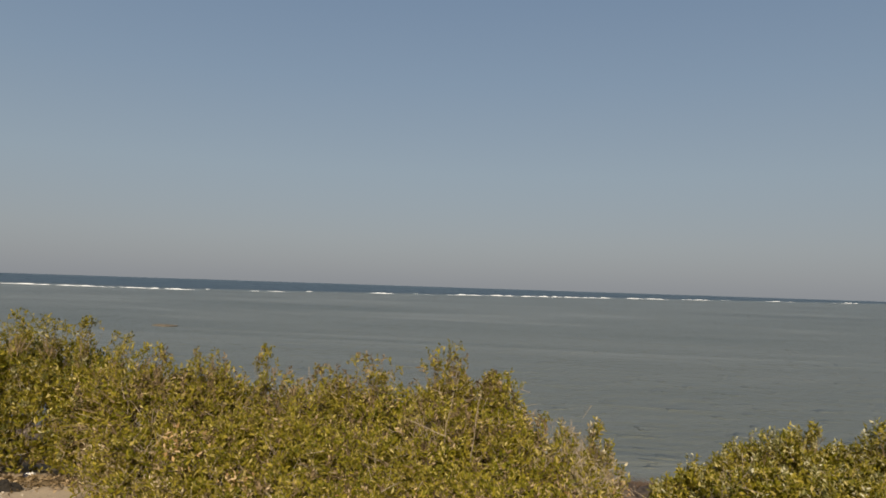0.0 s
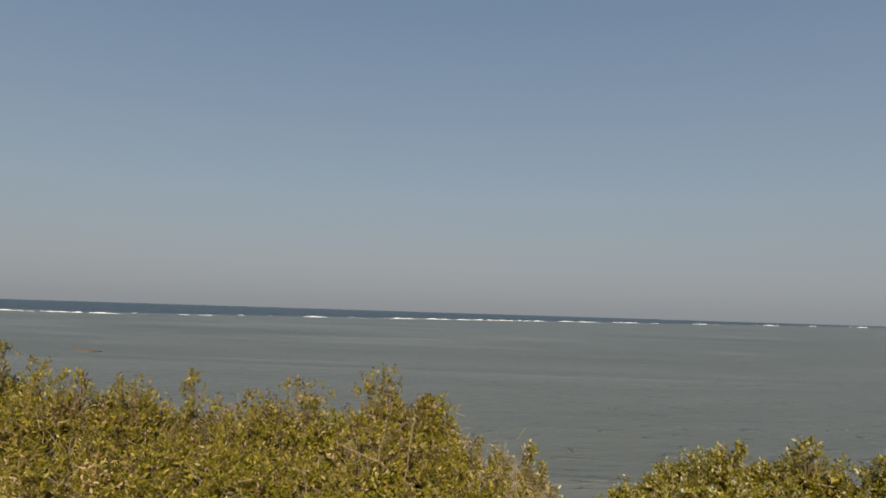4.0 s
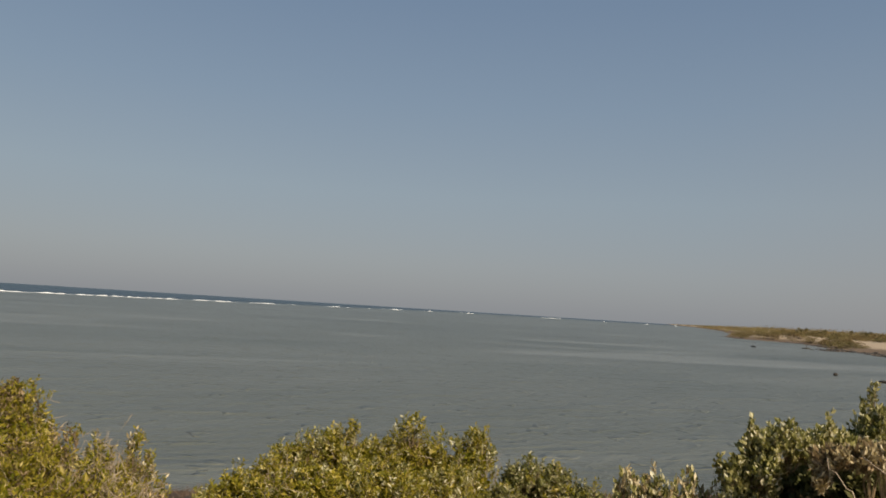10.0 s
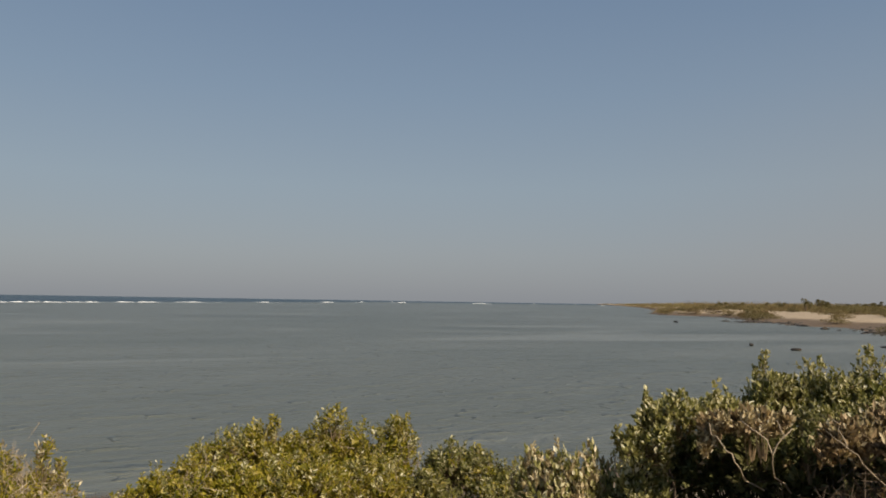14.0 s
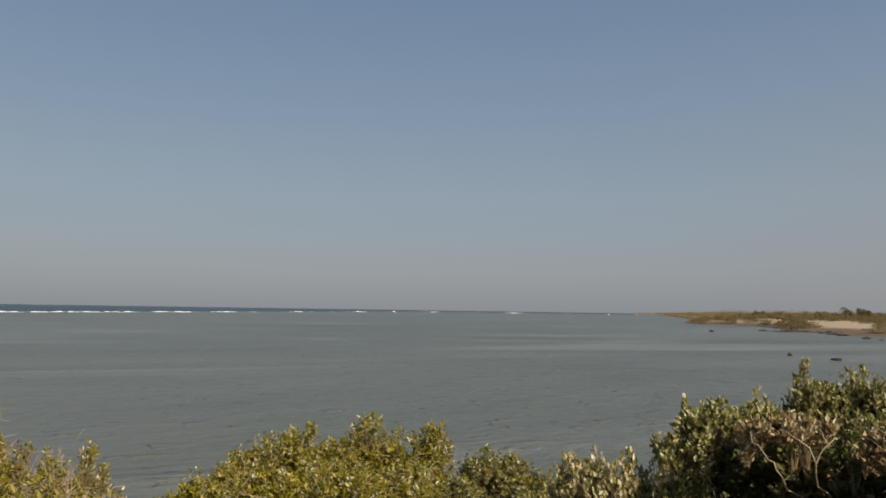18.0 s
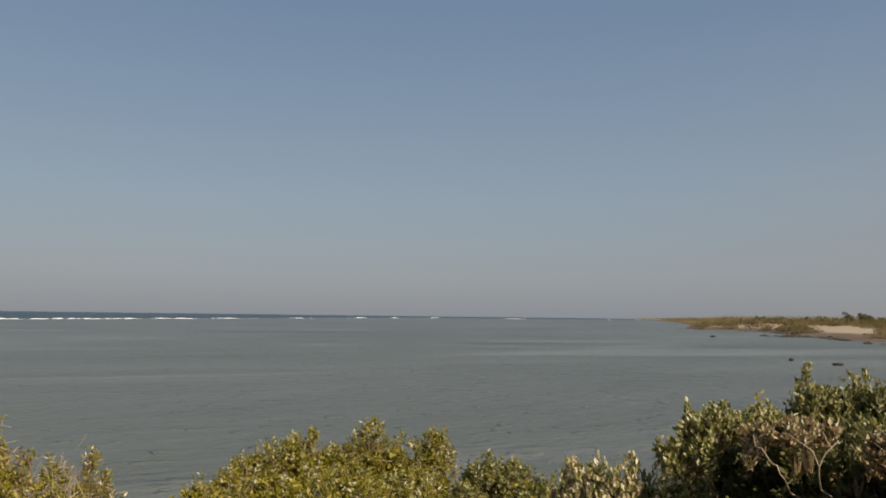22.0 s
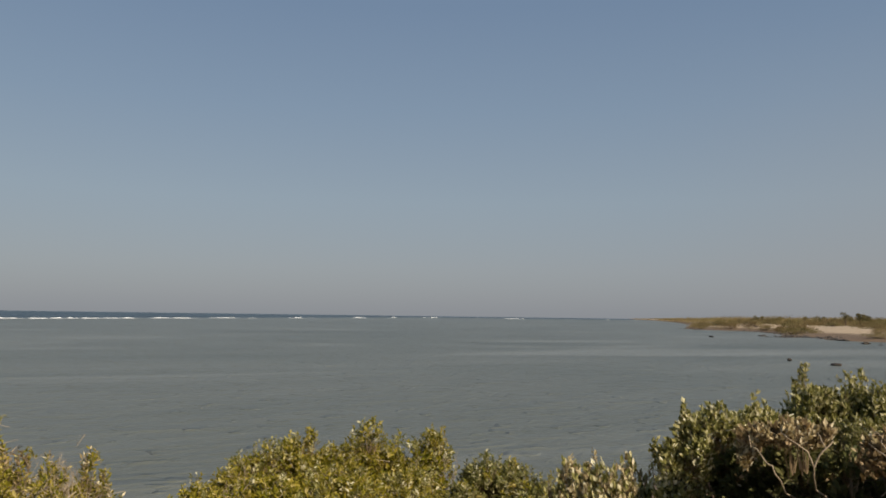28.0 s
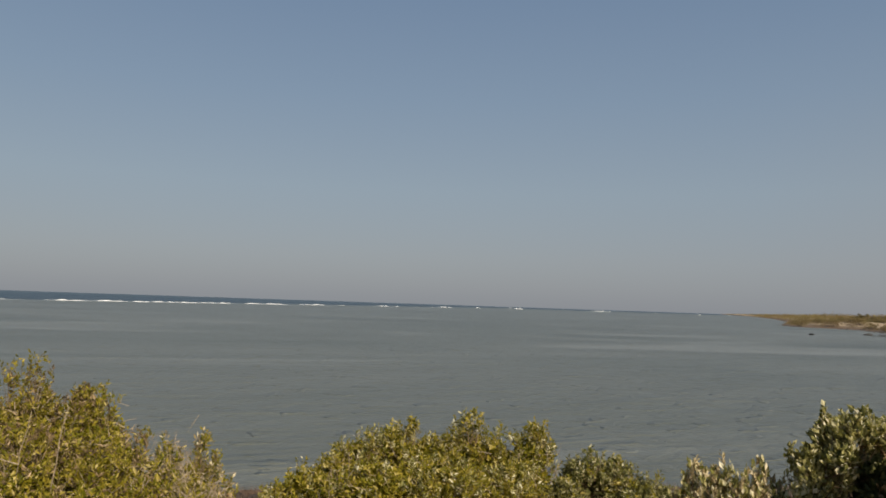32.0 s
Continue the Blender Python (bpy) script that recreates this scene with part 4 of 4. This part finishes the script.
def far_shrub(name, seed, mat, leaf, count, tall, label, category, group):
    """One scrub bush or tree of the far shore, about one metre in radius, at the origin."""
    rng = np.random.default_rng(seed)
    top = thing(name, (0, 0, 0), label, category, group)
    if tall:
        lobes = [(rng.normal(0, 0.35), rng.normal(0, 0.35), rng.uniform(1.3, 2.2), rng.uniform(0.45, 0.8), rng.uniform(0.45, 0.8), rng.uniform(0.35, 0.6)) for _ in range(5)]
    else:
        lobes = [(rng.normal(0, 0.55), rng.normal(0, 0.55), rng.uniform(0.25, 0.6), rng.uniform(0.5, 0.8), rng.uniform(0.5, 0.8), rng.uniform(0.4, 0.65)) for _ in range(6)]
    tips, way, _, _ = sprays(lobes, count, rng)
    tips = tips[tips[:, 2] > 0.0]
    n = len(tips)
    v, f = leaves(tips, unit(rng.normal(size=(n, 3)) + [0, 0, 0.6]), leaf * rng.uniform(0.6, 1.3, n), leaf * 0.55 * rng.uniform(0.6, 1.3, n), rng)
    tagged(part("crown", mesh("crown", v, f, mat), top), kind="stuff")
    pieces = []
    for l in lobes:
        e = np.array(l[:3])
        pieces.append(tube([(0, 0, -0.3), e * [0.3, 0.3, 0.5], e], [0.09, 0.06, 0.02], 5))
    v, f = joined(pieces)
    part("trunk", mesh("trunk", v, f, DEAD_TWIG, True), top)
    return top


def far_shore():
    rng = np.random.default_rng(5)
    kinds = [far_shrub("scrub_bush", 30 + i, LEAF_FAR, 0.12, 1700, False, "low olive-brown scrub bush on the sandy far shore", "bush", "scrub on the far shore") for i in range(4)]
    trees = [far_shrub("far_tree", 40 + i, LEAF_TREE, 0.16, 1500, True, "small dark tree on the skyline of the far shore", "tree", "trees on the skyline") for i in range(3)]
    spots = []
    for i in range(6000):
        az, r = rng.uniform(41.2, 70), math.exp(rng.uniform(math.log(72), math.log(300)))
        x, y, _ = polar(az, r, 0)
        s = float(inland(np.array([x]), np.array([y]))[0])
        sandy = bool(bare_sand(az, s, r))
        if s < (9 if az > 56 else 4 if az > 48.5 else 1.5) or (sandy and not (s > 6 and rng.random() < 0.02)):
            continue
        if all((x - a) ** 2 + (y - b) ** 2 > (0.7 + 0.016 * r) ** 2 for a, b in spots):
            spots.append((x, y))
        if len(spots) >= 290:
            break
    used = set()
    for x, y in spots:
        k, size = int(rng.integers(4)), rng.uniform(0.8, 1.25) * (0.75 + 0.0035 * math.hypot(x, y))
        m = Matrix.Translation((x, y, ground_at(x, y) - 0.1)) @ Matrix.Rotation(rng.uniform(0, 6.28), 4, "Z")
        sc = (size * rng.uniform(1.0, 1.7), size * rng.uniform(1.0, 1.5), size * rng.uniform(0.75, 1.15))
        ob = kinds[k] if k not in used else copy_thing(kinds[k], m)
        used.add(k)
        ob.matrix_basis = m @ Matrix.Diagonal((*sc, 1))
    used = set()
    for i in range(95):
        az, r = rng.uniform(49.3, 66) if i > 14 else rng.uniform(43, 49), rng.uniform(220, 430)
        x, y, _ = polar(az, r, 0)
        if float(inland(np.array([x]), np.array([y]))[0]) < 20:
            continue
        k, size = int(rng.integers(3)), rng.uniform(0.75, 1.2)
        m = Matrix.Translation((x, y, ground_at(x, y))) @ Matrix.Rotation(rng.uniform(0, 6.28), 4, "Z")
        ob = trees[k] if k not in used else copy_thing(trees[k], m)
        used.add(k)
        ob.matrix_basis = m @ Matrix.Diagonal((size * rng.uniform(0.8, 1.4), size, size * rng.uniform(0.85, 1.25), 1))


far_shore()
for i, (az, r, w, h, mat, label) in enumerate([(56.9, 118, 2.3, 2.0, LEAF_TREE, "rounded dark bush at the back of the far beach"), (58.2, 116, 2.6, 2.3, LEAF_FAR, "broad olive bush at the back of the far beach"), (59.6, 114, 3.0, 2.6, LEAF_FAR, "broad olive bush at the back of the far beach"),
                                            (61.2, 112, 3.0, 2.4, LEAF_FAR, "broad olive bush at the back of the far beach"), (58.9, 128, 3.2, 3.2, LEAF_FAR, "tall olive bush behind the far beach"), (60.6, 126, 3.4, 3.4, LEAF_FAR, "tall olive bush behind the far beach")]):
    bush = far_shrub("large_bush", 50 + i, mat, 0.08, 3000, False, label, "bush", "large bushes by the far beach")
    x, y, _ = polar(az, r, 0)
    bush.matrix_basis = Matrix.Translation((x, y, ground_at(x, y) - 0.5 * h)) @ Matrix.Diagonal((w * 1.15, w * 1.15, h, 1))


def distant_scrub():
    """The scrub that covers the land far behind the bay: low clumps of big dull leaves, too many to count."""
    rng = np.random.default_rng(9)
    az, r = np.radians(rng.uniform(36.5, 72, 26000)), np.exp(rng.uniform(math.log(120), math.log(3000), 26000))
    x, y = r * np.sin(az), r * np.cos(az)
    s = inland(x, y)
    deg = np.degrees(az)
    sandy = bare_sand(deg, s, r)
    keep = (s > np.where(deg < 48.5, 1.5, 5)) & ~sandy & (rng.random(26000) < np.where(r > 330, 0.75, 1.0) * np.clip(0.35 + 0.65 * (np.sin(x * 0.09) * np.sin(y * 0.07) > -0.3), 0, 1))
    x, y, r = x[keep], y[keep], r[keep]
    z = height(x, y)
    per, n = 14, len(x)
    o = np.repeat(np.arange(n), per)
    big = np.clip(r / 220, 0.6, 5.0)[o]
    tall = (rng.uniform(0.5, 1.5, n) * (0.72 + 0.38 * np.sin(0.021 * x + 1.3 * np.sin(0.017 * y))) * np.clip(r / 230, 0.7, 5.0) * np.clip((np.degrees(np.arctan2(x, y)) - 35) / 9, 0.2, 1))[o]
    at = np.stack([x[o] + rng.normal(0, 0.7, n * per) * big, y[o] + rng.normal(0, 0.7, n * per) * big, z[o] + rng.uniform(0, 1, n * per) * tall], 1)
    length = 0.24 * big * rng.uniform(0.6, 1.3, n * per)
    v, f = leaves(at, unit(rng.normal(size=(n * per, 3)) + [0, 0, 0.7]), length, length * 0.6, rng)
    ob = new("distant_scrub", mesh("distant_scrub", v, f, LEAF_FAR))
    tagged(ob, "olive-brown scrub spread over the far low land", "scrub", kind="stuff")


distant_scrub()


def leaf_litter():
    """Dry fallen leaves and twigs along the foot of the hedge."""
    rng = np.random.default_rng(10)
    k = 2600
    az, r = np.radians(rng.uniform(-47, -33, k)), rng.normal(10.95, 0.28, k)
    x, y = r * np.sin(az), r * np.cos(az)
    at = np.stack([x, y, height(x, y) + rng.uniform(0.004, 0.05, k)], 1)
    length = rng.uniform(0.03, 0.08, k)
    v, f = leaves(at, unit(rng.normal(size=(k, 3)) * [1, 1, 0.25]), length, length * 0.45, rng)
    # A second bed, added beneath the near shrubs so the ground there looks dark.
    k2 = 9000
    az, r = np.radians(rng.normal(52, 10, k2)), rng.normal(6.4, 0.9, k2)
    x, y = r * np.sin(az), r * np.cos(az)
    at = np.stack([x, y, height(x, y) + rng.uniform(0.004, 0.06, k2)], 1)
    length = rng.uniform(0.04, 0.10, k2)
    v2, f2 = leaves(at, unit(rng.normal(size=(k2, 3)) * [1, 1, 0.25]), length, length * 0.5, rng)
    v, f = np.concatenate([v, v2]), np.concatenate([f, f2 + len(v)])
    ob = new("leaf_litter", mesh("leaf_litter", v, f, LEAF_BROWN))
    tagged(ob, "brown fallen leaves on the sand under the shrubs, partly added to darken it", "leaf litter", kind="stuff")


leaf_litter()


# ---- rocks, reef, flotsam ----
def boulder(name, at, size, mat, label, seed, sink=0.35, category="rock", group=""):
    bm = bmesh.new()
    bmesh.ops.create_icosphere(bm, subdivisions=3, radius=0.5)
    off = Vector((seed * 3.1, seed * 1.7, 0.5))
    for v in bm.verts:
        d = 1 + 0.45 * noise.noise(v.co * 2.2 + off) + 0.2 * noise.noise(v.co * 6 + off)
        v.co = Vector((v.co.x * d * size[0], v.co.y * d * size[1], v.co.z * d * size[2]))
    me = bpy.data.meshes.new(name)
    bm.to_mesh(me)
    bm.free()
    me.materials.append(mat)
    ob = new(name, me)
    ob.location = (at[0], at[1], at[2] + size[2] * (0.5 - sink))
    ob.rotation_euler = (0, 0, seed * 1.3)
    return tagged(ob, label, category, group)


for i, (x, y, w, h) in enumerate([(104, 112, 1.7, 0.6), (124, 119, 2.0, 0.5), (51.6, 46.7, 0.85, 0.5), (50, 41, 1.0, 0.45), (102, 78.5, 1.5, 0.7), (114, 92, 3.2, 0.5), (119, 97, 3.6, 0.5), (104, 80, 2.6, 0.45),
                                (68.3, 43.7, 1.2, 0.4), (69.5, 45.3, 0.8, 0.4), (62, 42, 1.0, 0.3), (66.6, 41.8, 1.3, 0.4), (128, 112, 4.0, 0.5), (96, 67, 2.4, 0.5)]):
    boulder("rock", (x, y, 0), (w * 0.75, w * 0.4, h * 0.6), ROCK, "dark wet rock just breaking the surface of the bay", i + 1, 0.2, "rock", "rocks in the bay")


def shore_stones():
    """Small dark stones and weed along the far waterline, too many to count."""
    rng = np.random.default_rng(15)
    pieces, made = [], 0
    line = [p for p in SHORE if 84 < p[0] < 190]
    ico = bmesh.new()
    bmesh.ops.create_icosphere(ico, subdivisions=1, radius=0.5)
    pts, tris = np.array([v.co for v in ico.verts]), [[v.index for v in f.verts] for f in ico.faces]
    ico.free()
    while made < 400:
        i = int(rng.integers(len(line) - 1))
        t = rng.random()
        x = line[i][0] * (1 - t) + line[i + 1][0] * t + rng.normal(0, 0.9)
        y = line[i][1] * (1 - t) + line[i + 1][1] * t + rng.normal(0, 1.6)
        if math.sin(x * 0.21) + math.sin(y * 0.33 + 1) < -0.1:
            continue
        w = rng.uniform(0.3, 1.1)
        v = pts * (1 + 0.25 * rng.normal(size=pts.shape)) * [w * 1.3, w * 0.7, w * 0.34] + [x, y, max(ground_at(x, y), -0.05)]
        pieces.append((v, tris))
        made += 1
    v, f = joined(pieces)
    tagged(new("shore_stones", mesh("shore_stones", v, f, ROCK)), "small dark stones and weed along the far waterline", "stones", kind="stuff")


shore_stones()
boulder("shoal", (-28.4, 48.8, 0), (2.4, 1.4, 0.2), SHOAL, "orange-brown weedy shoal just above the water", 31, 0.6, "shoal")


def breaker(x, y, length, tall, turn, seed):
    """A line of white water breaking on the reef: an uneven foam ridge with a trailing apron."""
    rng = np.random.default_rng(seed)
    k = max(10, int(length / 1.2))
    u = np.linspace(-0.5, 0.5, k)
    env = np.clip(np.sin((u + 0.5) * math.pi), 0, 1) ** 0.5 * np.clip(0.62 + 0.3 * np.sin(u * length * 0.35 + seed) + 0.28 * np.sin(u * length * 0.9 + 2 * seed) + 0.22 * rng.normal(size=k), 0.0, 1.2)
    wig = np.cumsum(rng.normal(0, 0.12, k))
    prof = [(-1.6, -0.05), (-0.9, 0.25), (-0.25, 0.95), (0.1, 1.0), (0.5, 0.5), (1.0, -0.05)]
    v = [(u[i] * length, wig[i] + py * (0.7 + 0.5 * env[i]), pz * tall * 0.72 * env[i] - 0.02) for i in range(k) for py, pz in prof]
    f = [[i * 6 + j, (i + 1) * 6 + j, (i + 1) * 6 + j + 1, i * 6 + j + 1] for i in range(k - 1) for j in range(5)]
    ob = new("breaking_wave", mesh("breaking_wave", v, f, FOAM, True))
    ob.matrix_basis = pose(x, y, 0, 0, 0, turn)
    tagged(ob, "white foaming crest breaking over the reef edge", "wave", "breakers on the reef")


def reef(az):
    """The edge of the reef along a heading: it runs close by on the open side and draws away towards the bay."""
    k = math.tan(radians(az))
    y = min(max(205, 400 / max(1 - 1.6 * k, 0.3)), 1150)
    return k * y, y


for i, (x, y, w, h, turn) in enumerate([(-158, 204, 52, 0.4, 0), (-122, 206, 24, 0.42, 3), (-100, 232, 14, 0.36, 40)]):
    breaker(x, y, w, h, turn, 60 + i)
for i, (az, w) in enumerate([(-15, 12), (-8.5, 20), (-5.5, 32), (-2, 34), (1, 20), (4.5, 34), (8, 30), (13, 24), (17.5, 30), (23, 36), (29, 60)]):
    x, y = reef(az)
    breaker(x, y, w, (0.5 if az < 6 else 0.38) * (y / 300) ** 0.75, 38, 70 + i)
rng = np.random.default_rng(77)
for i in range(34):
    az = -36 + 74 * (i + rng.uniform(0.0, 1.0)) / 34
    x, y = reef(az)
    k = rng.uniform(0.97, 1.06)
    breaker(x * k, y * k, rng.uniform(1.2, 6.5) * y / 300, rng.uniform(0.16, 0.34) * (y / 300) ** 0.7, rng.uniform(10, 50) if az > -28 else rng.uniform(-3, 8), 120 + i)


def grass_tuft(x, y, r, count, tall, seed):
    rng = np.random.default_rng(seed)
    px, py = x + rng.normal(0, r, count), y + rng.normal(0, r * 0.5, count)
    a = np.stack([px, py, height(px, py) - 0.02], 1)
    b = a + np.stack([rng.normal(0, 0.07, count), rng.normal(0, 0.07, count), tall * rng.uniform(0.4, 1.1, count)], 1)
    base = np.array([x, y, ground_at(x, y)])
    v, f = thin_twigs(a - base, b - base, rng.uniform(0.003, 0.006, count))
    top = new("dry_grass", mesh("dry_grass", v, f, STRAW))
    top.location = base
    tagged(top, "thin reddish dry grass at the edge of the water", "grass", "dry grass by the water", "stuff")


grass_tuft(1.0, 13.4, 0.35, 300, 0.2, 71)
grass_tuft(0.6, 12.9, 0.3, 200, 0.2, 72)
grass_tuft(7.6, 12.3, 0.4, 380, 0.22, 73)
grass_tuft(7.0, 12.2, 0.35, 240, 0.2, 74)
# The nearer heaps are added to darken sand that the shrubs shade.
for i, (x, y, w) in enumerate([(0.9, 12.6, 0.6), (1.15, 12.2, 0.5), (0.75, 12.0, 0.45), (1.35, 12.8, 0.5), (1.5, 12.1, 0.4), (1.0, 11.7, 0.35), (0.6, 12.9, 0.4), (0.75, 11.3, 0.4), (1.05, 11.15, 0.35), (0.45, 11.4, 0.3), (0.85, 10.75, 0.28), (0.7, 10.45, 0.36), (0.95, 10.2, 0.4), (1.2, 10.5, 0.42), (1.25, 10.9, 0.45), (0.55, 10.65, 0.3), (1.5, 11.4, 0.5), (0.8, 10.05, 0.3)]):
    boulder("seaweed", (x, y, ground_at(x, y)), (w, w * 0.7, 0.16), WRACK, "dark heap in the gap, for dry seaweed and the shade under the shrubs", 80 + i, 0.45, "seaweed", "wrack in the gap")
for i, (x, y, w) in enumerate([(0.35, 10.3, 0.07), (0.5, 10.2, 0.06), (0.3, 10.55, 0.06), (0.45, 10.75, 0.08), (0.15, 10.4, 0.05)]):
    boulder("stone", (x, y, ground_at(x, y)), (w, w * 0.8, w * 0.55), PALE_STONE, "pale coral stone lying on the sand", 90 + i, 0.3, "stone", "stones on the sand")


def shell_grit():
    """Broken shells and coral bits on the open sand."""
    rng = np.random.default_rng(14)
    k = 900
    az, r = np.radians(rng.uniform(-48, -26, k)), rng.uniform(7.2, 10.4, k)
    x, y = r * np.sin(az), r * np.cos(az)
    at = np.stack([x, y, height(x, y) + 0.004], 1)
    length = rng.uniform(0.012, 0.035, k)
    v, f = leaves(at, unit(rng.normal(size=(k, 3)) * [1, 1, 0.3]), length, length * 0.8, rng)
    tagged(new("shell_grit", mesh("shell_grit", v, f, PALE_STONE)), "broken shells and coral bits on the sand", "shells", kind="stuff")


shell_grit()


def litter():
    top = thing("plastic_packet", (-7.18, 8.88, ground_at(-7.18, 8.88)), "small crumpled white and blue plastic packet on the sand", "litter")
    for name, mat, x, w, label in (("wrapper", PLASTIC, 0.0, 0.075, ""), ("end_band", BLUE, -0.045, 0.02, "blue printed end")):
        bm = bmesh.new()
        bmesh.ops.create_cube(bm, size=1)
        bmesh.ops.subdivide_edges(bm, edges=bm.edges[:], cuts=4, use_grid_fill=True)
        for v in bm.verts:
            k = noise.noise(v.co * 4 + Vector((x * 9, 2, 3)))
            v.co = Vector((v.co.x * w * 1.3 + x * 1.3, v.co.y * 0.08 * (1 + 0.3 * k), (v.co.z + 0.5) * 0.05 * (1 + 0.5 * k)))
        me = bpy.data.meshes.new(name)
        bm.to_mesh(me)
        bm.free()
        me.materials.append(mat)
        part(name, me, top, label)


def rag():
    bm = bmesh.new()
    bmesh.ops.create_grid(bm, x_segments=24, y_segments=14, size=0.5)
    for v in bm.verts:
        k = noise.noise(v.co * 5) + 0.5 * noise.noise(v.co * 11)
        edge = 1 - max(abs(v.co.x), abs(v.co.y)) * 2
        v.co = Vector((v.co.x * 0.44 * (1 + 0.2 * k), v.co.y * (0.26 - 0.3 * abs(v.co.x - 0.1)) * (1 + 0.3 * k), 0.012 + min(max(edge, 0) * 3, 1) * (0.065 + 0.05 * k)))
    bmesh.ops.solidify(bm, geom=bm.faces[:], thickness=0.008)
    me = bpy.data.meshes.new("dark_rag")
    bm.to_mesh(me)
    bm.free()
    me.materials.append(DARK_CLOTH)
    ob = new("dark_rag", me)
    ob.location = (-6.82, 7.92, ground_at(-6.82, 7.92))
    ob.rotation_euler = (0, 0, 0.5)
    tagged(ob, "dark sodden rag lying crumpled on the sand", "rag")


litter()
rag()
